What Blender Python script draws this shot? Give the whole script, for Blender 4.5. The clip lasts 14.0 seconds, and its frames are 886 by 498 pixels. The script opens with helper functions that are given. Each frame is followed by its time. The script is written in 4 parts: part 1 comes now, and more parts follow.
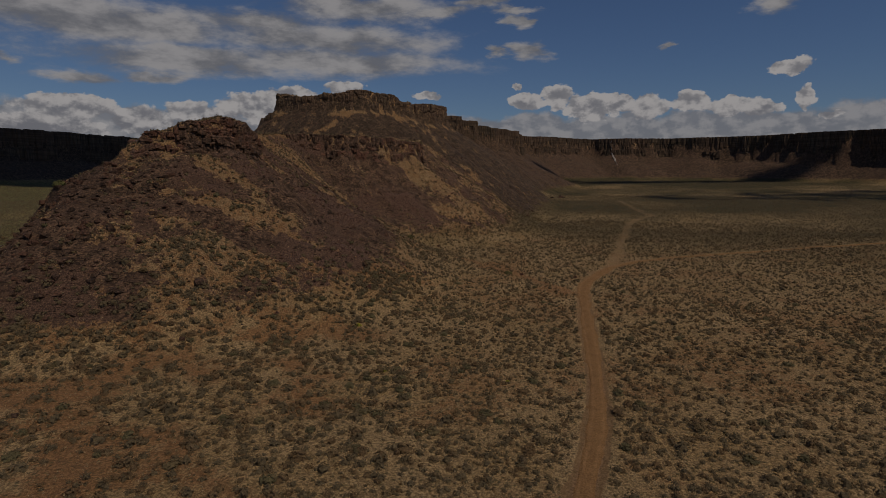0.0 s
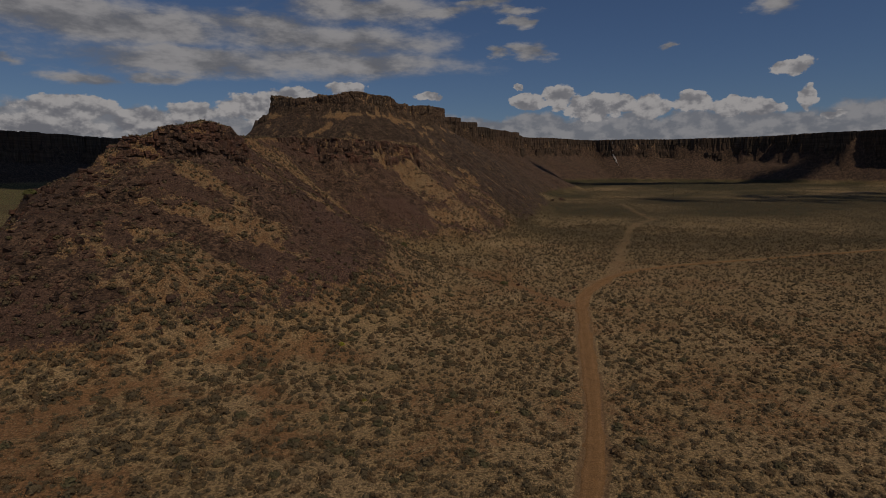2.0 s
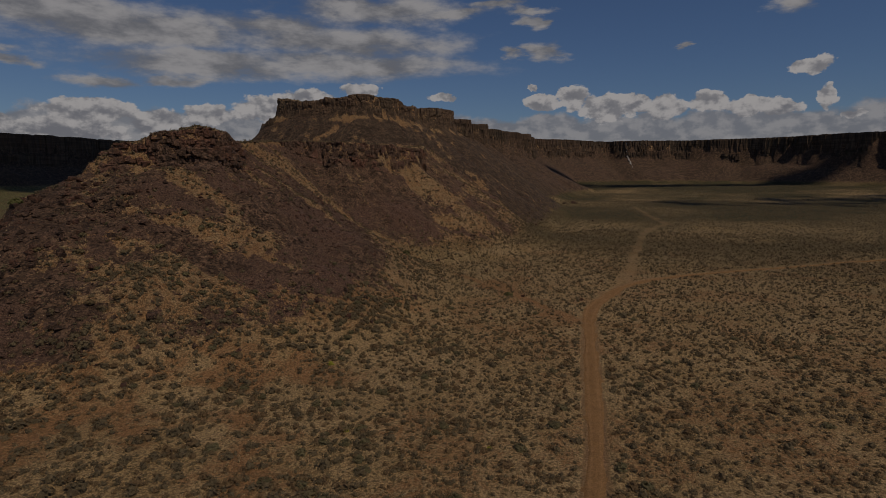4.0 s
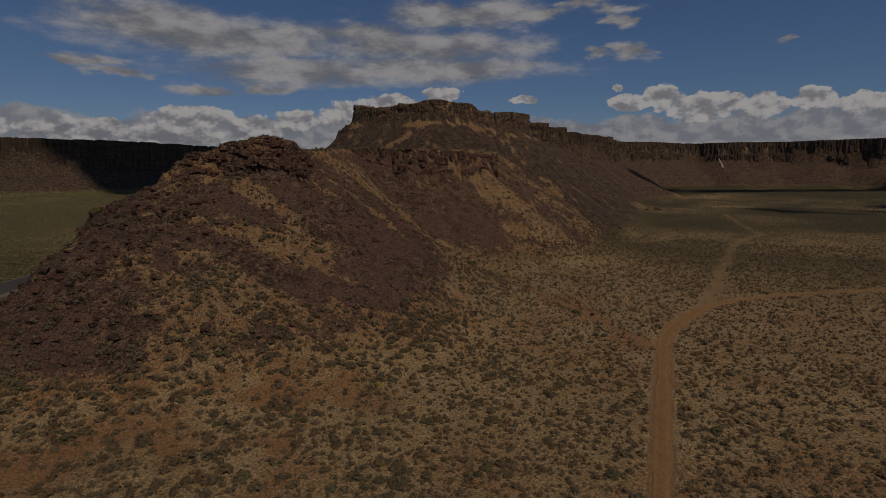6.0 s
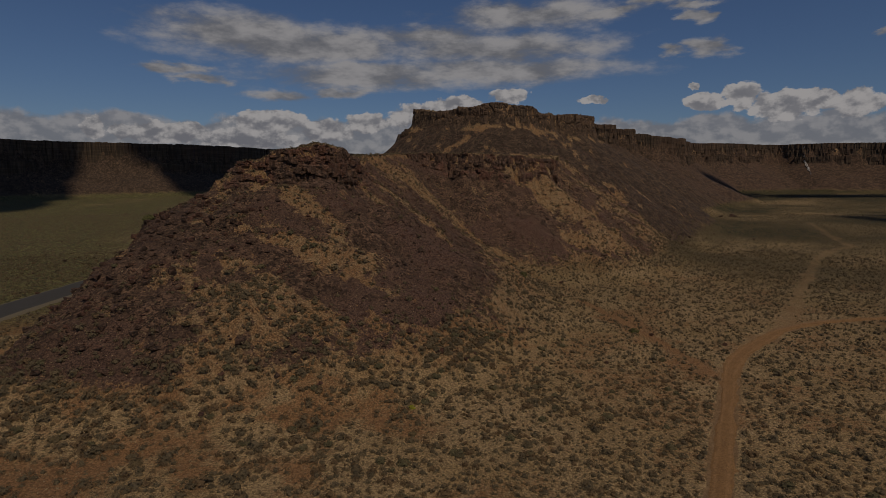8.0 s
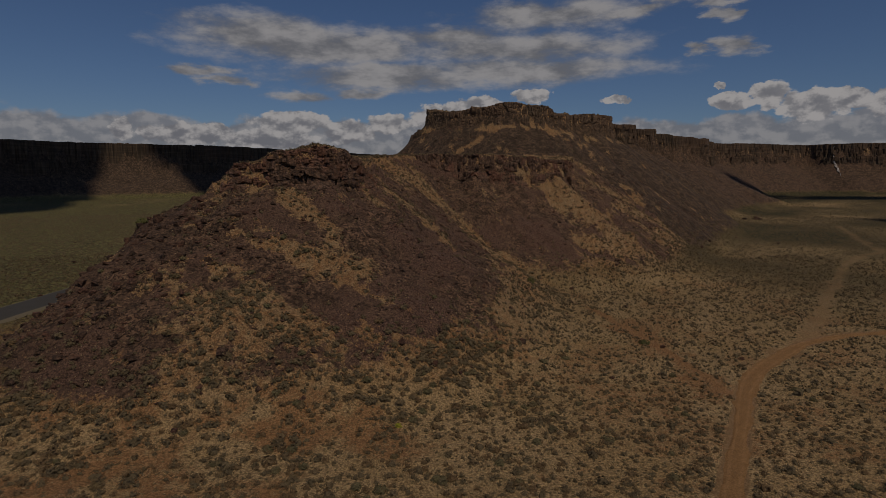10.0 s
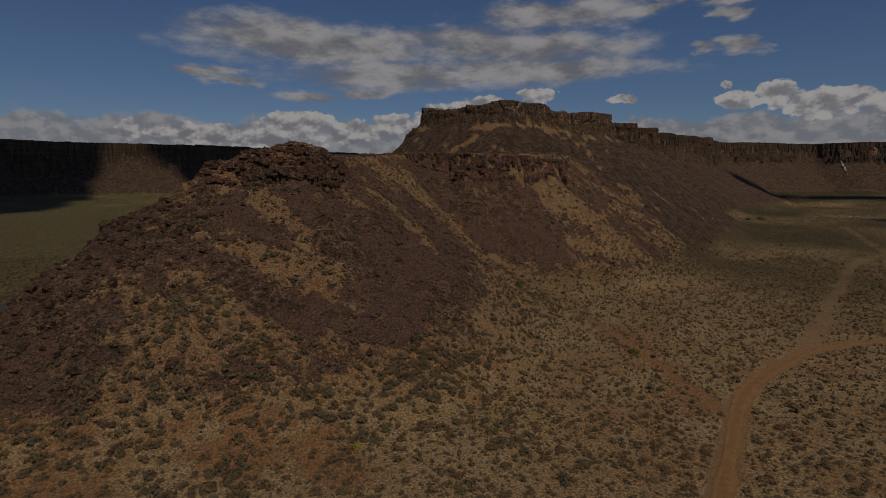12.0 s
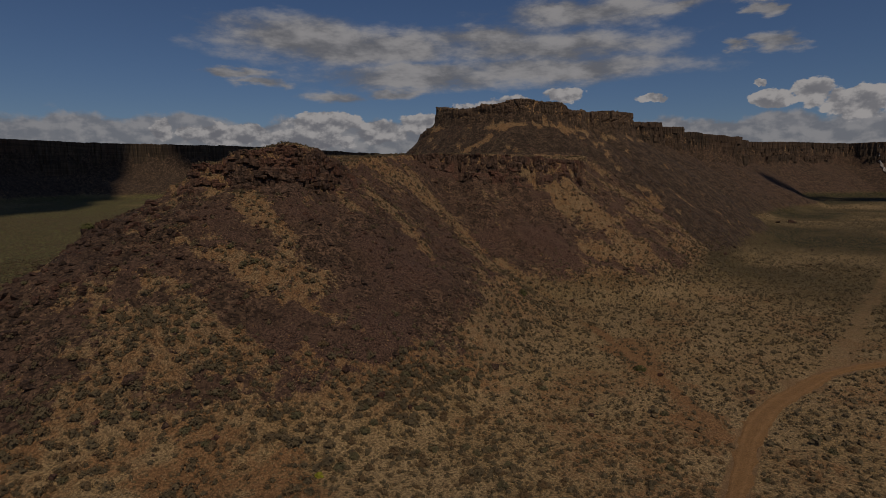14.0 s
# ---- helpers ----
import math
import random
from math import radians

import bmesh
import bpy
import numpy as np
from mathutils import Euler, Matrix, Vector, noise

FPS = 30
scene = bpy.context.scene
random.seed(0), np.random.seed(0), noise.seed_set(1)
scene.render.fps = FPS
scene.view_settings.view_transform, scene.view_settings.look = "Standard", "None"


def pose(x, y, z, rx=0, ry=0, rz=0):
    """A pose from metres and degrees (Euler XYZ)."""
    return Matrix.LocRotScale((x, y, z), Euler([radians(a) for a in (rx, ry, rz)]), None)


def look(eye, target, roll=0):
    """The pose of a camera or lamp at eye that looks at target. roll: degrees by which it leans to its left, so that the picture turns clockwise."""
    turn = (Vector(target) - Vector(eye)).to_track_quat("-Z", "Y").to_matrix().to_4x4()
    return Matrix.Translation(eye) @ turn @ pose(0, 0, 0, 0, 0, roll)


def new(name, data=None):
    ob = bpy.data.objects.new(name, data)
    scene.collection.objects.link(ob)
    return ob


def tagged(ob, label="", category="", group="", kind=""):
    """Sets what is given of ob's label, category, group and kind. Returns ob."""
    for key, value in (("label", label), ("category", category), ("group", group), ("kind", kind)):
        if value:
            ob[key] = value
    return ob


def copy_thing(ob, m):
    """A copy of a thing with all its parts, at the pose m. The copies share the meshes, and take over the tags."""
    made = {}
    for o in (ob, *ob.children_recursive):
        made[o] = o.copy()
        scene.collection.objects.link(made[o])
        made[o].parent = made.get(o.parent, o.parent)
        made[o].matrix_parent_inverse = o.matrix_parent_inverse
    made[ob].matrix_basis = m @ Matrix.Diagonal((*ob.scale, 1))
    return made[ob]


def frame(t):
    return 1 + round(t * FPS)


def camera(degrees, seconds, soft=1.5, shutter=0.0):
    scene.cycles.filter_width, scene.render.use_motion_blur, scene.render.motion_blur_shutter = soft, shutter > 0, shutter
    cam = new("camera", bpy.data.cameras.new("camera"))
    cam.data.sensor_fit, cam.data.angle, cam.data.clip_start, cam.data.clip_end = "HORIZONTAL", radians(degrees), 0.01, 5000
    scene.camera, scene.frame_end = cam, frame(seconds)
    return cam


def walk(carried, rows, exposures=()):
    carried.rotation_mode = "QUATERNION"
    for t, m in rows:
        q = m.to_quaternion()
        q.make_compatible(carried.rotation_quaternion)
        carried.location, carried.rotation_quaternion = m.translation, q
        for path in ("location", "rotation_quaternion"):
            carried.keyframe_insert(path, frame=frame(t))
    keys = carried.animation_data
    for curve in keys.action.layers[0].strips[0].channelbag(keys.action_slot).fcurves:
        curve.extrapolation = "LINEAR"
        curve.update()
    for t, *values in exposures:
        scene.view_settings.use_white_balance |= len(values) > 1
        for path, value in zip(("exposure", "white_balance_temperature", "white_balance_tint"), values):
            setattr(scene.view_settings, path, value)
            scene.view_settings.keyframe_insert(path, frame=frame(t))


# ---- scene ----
cam = camera(76.6, 14.0, soft=0.5)
METRES, EYE, TILT, LEAN, TURN = 65.0, 35.0, -8.0, 0.0, 0.0
ROWS = [
    (0.0, 0.0, 0.0, 0.0, -0.0, 0.0, -0.0),
    (0.5, 0.0088, 0.0316, 0.0116, 0.02, 0.01, 0.01),
    (1.0, 0.0181, 0.061, 0.0222, 0.05, 0.02, 0.03),
    (1.5, 0.0303, 0.0922, 0.0337, 0.1, 0.03, 0.05),
    (2.0, 0.0424, 0.1204, 0.0443, 0.15, 0.05, 0.07),
    (4.5, 0.1145, 0.2579, 0.0967, 2.84, 0.21, -0.12),
    (5.0, 0.1306, 0.2865, 0.1089, 5.15, 0.27, -0.47),
    (5.5, 0.1451, 0.3128, 0.1194, 7.22, 0.32, -0.75),
    (6.0, 0.1612, 0.3411, 0.1311, 9.51, 0.36, -1.09),
    (6.5, 0.1746, 0.3677, 0.1424, 11.36, 0.36, -1.39),
    (7.0, 0.1879, 0.3964, 0.1537, 13.34, 0.36, -1.69),
    (7.5, 0.1999, 0.4235, 0.1642, 15.08, 0.35, -1.96),
    (8.0, 0.2131, 0.4527, 0.1751, 16.09, 0.34, -2.1),
    (10.5, 0.2777, 0.6055, 0.2043, 18.4, 0.3, -2.45),
    (11.0, 0.2926, 0.6416, 0.2092, 18.51, 0.29, -2.45),
    (11.5, 0.3075, 0.6768, 0.2138, 18.59, 0.28, -2.44),
    (12.0, 0.3249, 0.716, 0.2191, 18.72, 0.26, -2.45),
    (12.5, 0.3409, 0.7536, 0.2251, 18.81, 0.25, -2.47),
    (13.0, 0.3581, 0.7949, 0.2326, 19.15, 0.24, -2.52),
    (13.5, 0.3747, 0.8338, 0.2407, 20.2, 0.19, -2.67),
    (14.0, 0.3947, 0.8779, 0.2499, 21.33, 0.15, -2.83),
]
walk(cam, [(t, pose(0, 0, EYE, TILT, LEAN, TURN) @ pose(METRES * x, METRES * y, METRES * z, 90 + pitch, roll, yaw)) for t, x, y, z, yaw, pitch, roll in ROWS], exposures=[(0.0, -1.27, 7000.0, 14.0), (14.0, -1.27, 7000.0, 14.0)])

# ---- world, sun ----
SUN_AZ, SUN_EL = 136.0, 57.0          # degrees clockwise from straight ahead, degrees up
sun = new("sun", bpy.data.lights.new("sun", "SUN"))
sun.data.energy, sun.data.angle, sun.data.color = 3.85, radians(0.53), (1.0, 0.875, 0.71)
_a, _e = radians(SUN_AZ), radians(SUN_EL)
SUN_DIR = Vector((math.sin(_a) * math.cos(_e), math.cos(_a) * math.cos(_e), math.sin(_e)))
sun.matrix_world = look(SUN_DIR * 300, (0, 0, 0))


class Nodes:
    """Short-hand for building a node tree."""

    def __init__(self, tree):
        self.tree = tree
        tree.nodes.clear()

    def add(self, kind, ins=(), **props):
        node = self.tree.nodes.new(kind)
        for key, value in props.items():
            if key == "operation":
                node.operation = value
            elif key == "data_type":
                node.data_type = value
            elif key == "blend_type":
                node.blend_type = value
            elif key == "noise_dimensions":
                node.noise_dimensions = value
            elif key == "attribute_name":
                node.attribute_name = value
            elif key == "feature":
                node.feature = value
        for key, value in dict(ins).items():
            if isinstance(value, bpy.types.NodeSocket):
                self.tree.links.new(value, node.inputs[key])
            else:
                node.inputs[key].default_value = value
        return node

    def math(self, op, a, b=0.0, c=0.0):
        return self.add("ShaderNodeMath", {0: a, 1: b, 2: c}, operation=op).outputs[0]

    def noise(self, vec, scale, detail=4.0, rough=0.55, distort=0.0):
        return self.add("ShaderNodeTexNoise", {"Vector": vec, "Scale": scale, "Detail": detail, "Roughness": rough, "Distortion": distort}).outputs["Fac"]

    def ramp(self, x, lo, hi, a=0.0, b=1.0):
        n = self.add("ShaderNodeMapRange", {0: x, 1: lo, 2: hi, 3: a, 4: b})
        n.interpolation_type = "SMOOTHSTEP"
        return n.outputs[0]

    def mix(self, fac, a, b, mode="MIX"):
        n = self.add("ShaderNodeMix", data_type="RGBA", blend_type=mode)
        for key, value in ((0, fac), (6, a), (7, b)):
            if isinstance(value, bpy.types.NodeSocket):
                self.tree.links.new(value, n.inputs[key])
            else:
                n.inputs[key].default_value = value if key == 0 else (*value, 1.0)
        return n.outputs[2]

    def vec(self, x, y, z):
        return self.add("ShaderNodeCombineXYZ", {0: x, 1: y, 2: z}).outputs[0]


# oval clouds: bearing and height above the horizon, half width and half height, in thousandths of a radian
SHEETS = [(-519, 215, 182, 30), (-607, 224, 141, 32), (-415, 169, 164, 18), (-199, 212, 181, 22), (-177, 179, 183, 21), (-137, 263, 143, 22), (-294, 230, 109, 17),
          (-560, 138, 52, 8), (-453, 147, 44, 7), (1, 260, 48, 8), (63, 271, 43, 7), (116, 260, 33, 5), (116, 244, 17, 10), (150, 196, 25, 11), (102, 192, 17, 6),
          (506, 236, 33, 12), (353, 195, 10, 6), (-713, 166, 52, 7), (-668, 154, 37, 6)]
HEAPS = [(194, 123, 28, 20), (142, 116, 26, 16), (246, 105, 41, 24), (292, 108, 30, 18), (345, 103, 34, 20), (406, 108, 28, 16), (469, 100, 40, 15), (504, 93, 30, 12),
         (561, 106, 13, 18), (538, 151, 27, 13), (594, 79, 15, 6), (-26, 127, 27, 7), (128, 141, 12, 6), (-167, 136, 34, 12), (-253, 121, 56, 15), (-317, 103, 63, 23),
         (-412, 94, 38, 17), (-484, 77, 47, 20), (-578, 92, 66, 21), (-614, 61, 84, 19), (-705, 72, 35, 16), (-759, 68, 38, 17), (-794, 69, 17, 13), (-830, 73, 18, 17)]


def sky():
    world = bpy.data.worlds.new("sky")
    world.use_nodes = True
    scene.world = world
    n = Nodes(world.node_tree)
    nish = n.add("ShaderNodeTexSky")
    nish.sky_type, nish.sun_disc = "NISHITA", False
    nish.sun_elevation, nish.sun_rotation = radians(SUN_EL), radians(SUN_AZ)
    nish.air_density, nish.dust_density, nish.ozone_density, nish.altitude = 1.0, 0.3, 6.0, 300
    way = n.add("ShaderNodeTexCoord").outputs["Generated"]
    xyz = n.add("ShaderNodeSeparateXYZ", {0: way})
    x, y, z = xyz.outputs
    az = n.math("ARCTAN2", x, y)
    el = n.math("ARCSINE", z)
    way2 = n.vec(az, el, 0.0)

    def heap_field(spots, ragged):
        """How deep a direction lies inside the nearest of some oval clouds; above 0 inside."""
        moved = n.add("ShaderNodeVectorMath", {0: way2, 1: ragged}, operation="ADD").outputs[0]
        best = None
        for a, e, ra, re in spots:
            off = n.add("ShaderNodeVectorMath", {0: moved, 1: (a / 1000, e / 1000, 0)}, operation="SUBTRACT").outputs[0]
            off = n.add("ShaderNodeVectorMath", {0: off, 1: (1000 / ra, 1000 / re, 0)}, operation="MULTIPLY").outputs[0]
            far = n.add("ShaderNodeVectorMath", {0: off}, operation="LENGTH").outputs["Value"]
            best = far if best is None else n.math("SMOOTH_MIN", best, far, 0.35)
        return n.math("SUBTRACT", 1.0, best)

    def shaken(scale, detail, amount, stretch):
        p = n.add("ShaderNodeVectorMath", {0: way2, 1: (1.0, stretch, 1.0)}, operation="MULTIPLY").outputs[0]
        c = n.add("ShaderNodeTexNoise", {"Vector": p, "Scale": scale, "Detail": detail, "Roughness": 0.6}).outputs["Color"]
        c = n.add("ShaderNodeVectorMath", {0: c, 1: (0.5, 0.5, 0.5)}, operation="SUBTRACT").outputs[0]
        return n.add("ShaderNodeVectorMath", {0: c, 1: amount}, operation="MULTIPLY").outputs[0]

    # heaped clouds low over the rim, on a hazy grey bank
    p = n.vec(az, n.math("MULTIPLY", el, 1.35), 0.0)
    up = n.vec(n.math("ADD", az, 0.005), n.math("MULTIPLY_ADD", el, 1.35, 0.014), 0.0)
    bumps = n.noise(p, 34.0, 6.0, 0.55)
    puffs = heap_field(HEAPS, shaken(40.0, 6.0, (0.030, 0.026, 0.0), 1.2))
    puffs = n.math("ADD", puffs, n.math("MULTIPLY_ADD", bumps, 1.3, -0.62))
    heap_mask = n.ramp(puffs, -0.02, 0.16)
    bank = n.noise(p, 13.0, 7.0, 0.58)
    bank_mask = n.ramp(n.math("ADD", bank, n.ramp(el, 0.055, 0.125, 0.42, -0.30)), 0.44, 0.62)
    relief = n.math("SUBTRACT", bumps, n.noise(up, 34.0, 6.0, 0.55))
    lit = n.ramp(relief, -0.17, 0.20)
    rim_light = n.ramp(puffs, 0.1, 1.3, 1.0, 0.35)
    heap = n.mix(n.ramp(n.math("ADD", n.math("MULTIPLY", lit, 0.75), n.math("MULTIPLY", n.math("MULTIPLY", rim_light, n.ramp(el, 0.045, 0.115, 0.3, 1.0)), 0.35)), 0.10, 0.95), (3.6, 3.9, 4.6), (8.6, 8.8, 9.2))
    grey_bank = n.mix(n.ramp(n.math("MULTIPLY_ADD", lit, 0.8, bank), 0.35, 1.35), (3.7, 4.05, 4.8), (6.3, 6.5, 7.0))
    # broken flat sheets higher up
    q = n.vec(az, n.math("MULTIPLY", el, 2.5), 3.7)
    sheets = heap_field(SHEETS, shaken(9.0, 8.0, (0.16, 0.050, 0.0), 3.0))
    streaks = n.noise(q, 12.0, 8.0, 0.62)
    sheets = n.math("ADD", sheets, n.math("MULTIPLY_ADD", streaks, 1.8, -0.66))
    thick = n.ramp(sheets, -0.25, 0.8)
    away = n.math("MULTIPLY", n.ramp(n.math("ABSOLUTE", n.math("ADD", az, 0.12)), 0.85, 1.2), n.ramp(n.noise(q, 4.0, 7.0, 0.6), 0.48, 0.7))
    thick = n.math("MAXIMUM", thick, n.math("MULTIPLY", away, n.ramp(el, 0.1, 0.2)))
    veil = n.mix(n.ramp(n.noise(q, 12.0, 6.0, 0.6), 0.36, 0.64), (3.3, 3.55, 4.05), (7.0, 7.2, 7.6))
    blue = n.mix(1.0, nish.outputs[0], (0.80, 0.92, 1.10), "MULTIPLY")
    colour = n.mix(n.math("MULTIPLY", thick, 0.95), blue, veil)
    colour = n.mix(n.math("MULTIPLY", bank_mask, 0.9), colour, grey_bank)
    colour = n.mix(heap_mask, colour, heap)
    back = n.add("ShaderNodeBackground", {"Color": colour, "Strength": 0.077})
    n.tree.links.new(back.outputs[0], n.add("ShaderNodeOutputWorld").inputs[0])


sky()

# ---- numbers of the land ----
_h = np.random.RandomState(7).rand(256, 256)


def vnoise(x, y):
    """Smooth value noise in 0..1."""
    xi, yi = np.floor(x).astype(int), np.floor(y).astype(int)
    fx, fy = x - xi, y - yi
    fx, fy = fx * fx * (3 - 2 * fx), fy * fy * (3 - 2 * fy)
    a, b = _h[xi & 255, yi & 255], _h[(xi + 1) & 255, yi & 255]
    c, d = _h[xi & 255, (yi + 1) & 255], _h[(xi + 1) & 255, (yi + 1) & 255]
    return (a + (b - a) * fx) * (1 - fy) + (c + (d - c) * fx) * fy


def fbm(x, y, size, octaves=4, gain=0.5):
    """Layered noise about 0, within about 1."""
    total, amp, f = 0.0, 1.0, 1.0 / size
    for k in range(octaves):
        c, s = math.cos(0.6 + 1.1 * k), math.sin(0.6 + 1.1 * k)
        total = total + amp * (vnoise((x * c - y * s) * f + 17.3 * k, (x * s + y * c) * f + 9.1 * k) * 2 - 1)
        amp, f = amp * gain, f * 2.03
    return total


def smooth(a, b, x):
    t = np.clip((x - a) / (b - a), 0, 1)
    return t * t * (3 - 2 * t)


def smax(a, b, k):
    return np.maximum(a, b) + np.maximum(k - np.abs(a - b), 0) ** 2 / (4 * k)


def along(x, y, line):
    """Distance to a polyline and the length run along it at the nearest place."""
    best, run, length = np.full(x.shape, 1e9), np.zeros(x.shape), 0.0
    for (ax, ay), (bx, by) in zip(line[:-1], line[1:]):
        ux, uy = bx - ax, by - ay
        n2 = ux * ux + uy * uy
        t = np.clip(((x - ax) * ux + (y - ay) * uy) / n2, 0, 1)
        d = np.hypot(x - ax - t * ux, y - ay - t * uy)
        near = d < best
        best, run = np.where(near, d, best), np.where(near, length + t * math.sqrt(n2), run)
        length += math.sqrt(n2)
    return best, run


def inside(x, y, ring):
    odd = np.zeros(x.shape, bool)
    for (ax, ay), (bx, by) in zip(ring, ring[1:] + ring[:1]):
        if ay != by:
            odd ^= ((ay > y) != (by > y)) & (x < (bx - ax) * (y - ay) / (by - ay) + ax)
    return odd


class Table:
    """A flat-topped mass: a rim (x, y, height, cliff, slope), a cliff under it, scree under that."""

    def __init__(self, rim, ledge=0.0, warp=(0.0, 20.0), batter=0.06):
        self.ring = [(r[0], r[1]) for r in rim]
        self.rim, self.ledge, self.warp, self.batter = rim, ledge, warp, batter

    def values(self, x, y):
        total, sums = 0.0, [0.0, 0.0, 0.0]
        for rx, ry, *vals in self.rim:
            w = 1.0 / ((x - rx) ** 2 + (y - ry) ** 2 + 9.0) ** 2
            total = total + w
            sums = [s + w * v for s, v in zip(sums, vals)]
        return [s / total for s in sums]

    def height(self, x, y):
        top, cliff, slope = self.values(x, y)
        amp, size = self.warp
        amp = amp * (np.minimum(cliff, 40) / 36) ** 2 if self.ledge else amp * np.minimum(cliff, 40) / 40
        wx, wy = x + amp * fbm(x + 91, y, size, 3), y + amp * fbm(x, y + 57, size, 3)
        d, run = along(wx, wy, self.ring + self.ring[:1])
        d = np.where(inside(wx, wy, self.ring), -d, d)
        lip = 0.5 + self.batter * cliff
        ledge = self.ledge * smooth(18, 32, cliff)
        drop = cliff * (0.68 * smooth(0, lip, d) + 0.32 * smooth(lip + ledge, 2 * lip + ledge, d))
        h = top - drop - slope * np.maximum(d - (2 * lip + ledge) * 0.9, 0)
        return h, d, run, cliff


# the bench with its arm and knob, nearest to the path
BENCH = Table([
    (-97, 172, 41, 3, .48), (-88, 176, 47, 6, .48), (-80, 181, 50, 9, .48), (-72, 187, 51, 10, .52), (-67, 196, 50, 11, .66),
    (-68, 208, 48, 8, .68), (-76, 228, 47, 4, .68), (-83, 250, 49, 2, .68), (-85, 270, 52, 2, .68), (-80, 290, 53, 4, .68),
    (-70, 303, 54, 10, .68), (-52, 304, 53.5, 13, .68), (-32, 314, 52.5, 13, .68), (-18, 325, 51, 10, .66), (-14, 345, 51, 5, .66),
    (-14, 372, 54, 1, .66), (-30, 400, 60, 0, .66), (-100, 430, 60, 0, .66), (-165, 430, 58, 2, .66), (-165, 380, 56, 2, .66),
    (-140, 320, 54, 3, .66), (-118, 265, 50, 3, .66), (-108, 225, 48, 4, .66), (-104, 195, 45, 4, .6)], warp=(10.0, 9.0), batter=0.17)
# the mesa and the plateau that runs from it round the basin
RIM = Table([
    (-260, 5500, 90, 12, .7), (-230, 1200, 90, 12, .7), (-200, 800, 90, 12, .7), (-158, 560, 90, 12, .72), (-127, 450, 89, 12, 1.1),
    (-119, 415, 89, 11, 1.0), (-98, 403, 86, 10, .74), (-75, 398, 87.5, 11, .72), (-58, 396, 89, 12, .72), (-40, 402, 87, 12, .72),
    (-24, 413, 82.5, 9, .72), (-25, 440, 85, 13, .72), (-10, 450, 86, 14, .70), (1, 471, 86, 15, .70), (-13, 484, 87, 15, .70),
    (-8, 606, 92.5, 18, .70), (19, 622, 92.5, 20, .68), (10, 640, 91, 22, .68), (36, 656, 90.5, 24, .66), (27, 690, 89, 26, .66),
    (46, 702, 89, 27, .66), (72, 726, 87.5, 28, .65), (98, 756, 86, 30, .64), (98, 792, 88, 30, .64), (105, 830, 88, 28, .62),
    (123, 913, 89, 27, .60), (190, 960, 90, 27, .58),
    (261, 1030, 90, 28, .56), (301, 1011, 90, 28, .56), (399, 993, 90, 30, .56), (501, 928, 90, 38, .56), (548, 858, 90, 42, .56),
    (593, 765, 90, 48, .56), (680, 560, 90, 46, .56), (760, 250, 90, 46, .6), (850, -200, 90, 46, .6), (900, -900, 90, 46, .6),
    (900, -5500, 90, 46, .6), (5500, -5500, 90, 46, .6), (5500, 5500, 90, 46, .6)], ledge=5.0, warp=(11.0, 50.0))
# a lower ledge at the mesa's near end
LEDGE = Table([(-134, 420, 72, 8, .8), (-127, 409, 71, 8, .8), (-112, 404, 71, 5, .8), (-105, 420, 72, 4, .8), (-140, 470, 74, 8, .8), (-138, 440, 73, 8, .8)], warp=(5.0, 8.0))
# the plateau across the valley
ACROSS = Table([
    (-5500, -5500, 90, 40, .6), (-700, -5500, 90, 40, .6), (-740, -800, 90, 40, .6), (-760, 200, 90, 40, .6), (-714, 576, 90, 40, .6),
    (-678, 622, 90, 40, .6), (-594, 730, 90, 40, .6), (-560, 850, 90, 40, .6), (-535, 993, 90, 40, .6), (-470, 1200, 90, 40, .6),
    (-400, 1500, 90, 40, .6), (-420, 2500, 90, 40, .6), (-420, 5500, 90, 40, .6), (-5500, 5500, 90, 40, .6)], ledge=6.0, warp=(9.0, 60.0))



def fan(x, y, table, last):
    """A coordinate that runs along a rim and spreads evenly round its corners, so that its lines go straight downhill."""
    ring = np.array(table.ring[:last + 1], float)
    run = np.concatenate([[0], np.cumsum(np.hypot(*np.diff(ring, axis=0).T))])
    t = np.arange(0, run[-1], 5.0)
    total, sums = 0.0, 0.0
    for px, py, q in zip(np.interp(t, run, ring[:, 0]), np.interp(t, run, ring[:, 1]), t):
        w = 1.0 / ((x - px) ** 2 + (y - py) ** 2 + 4.0) ** 1.6
        total, sums = total + w, sums + w * q
    return sums / total


def corner(table, x, y):
    return table.ring.index((x, y))


ROAD = [(-8, -60), (4, 10), (12, 42), (15.3, 57.4), (18.9, 66.2), (22.2, 76), (24.3, 84), (27.6, 98), (30.9, 114), (35.6, 136), (38.6, 150),
        (40.8, 161), (45.5, 175), (52.3, 187.5), (60, 200), (69, 209), (80, 217), (95, 224.5), (123, 232), (162, 245), (230, 262)]
NORTH = [(62, 203), (70, 224), (84, 263), (100, 306), (113, 341), (130, 369), (142, 380), (143, 400), (147, 431), (153, 468), (160, 510)]
HIGHWAY = [(-128, 40), (-152, 112), (-167.5, 157), (-174, 180), (-181, 205), (-189, 245), (-192, 300), (-185, 380)]
TRAIL = [(38, 156), (34.3, 165), (27, 183), (18.7, 200), (8, 222)]


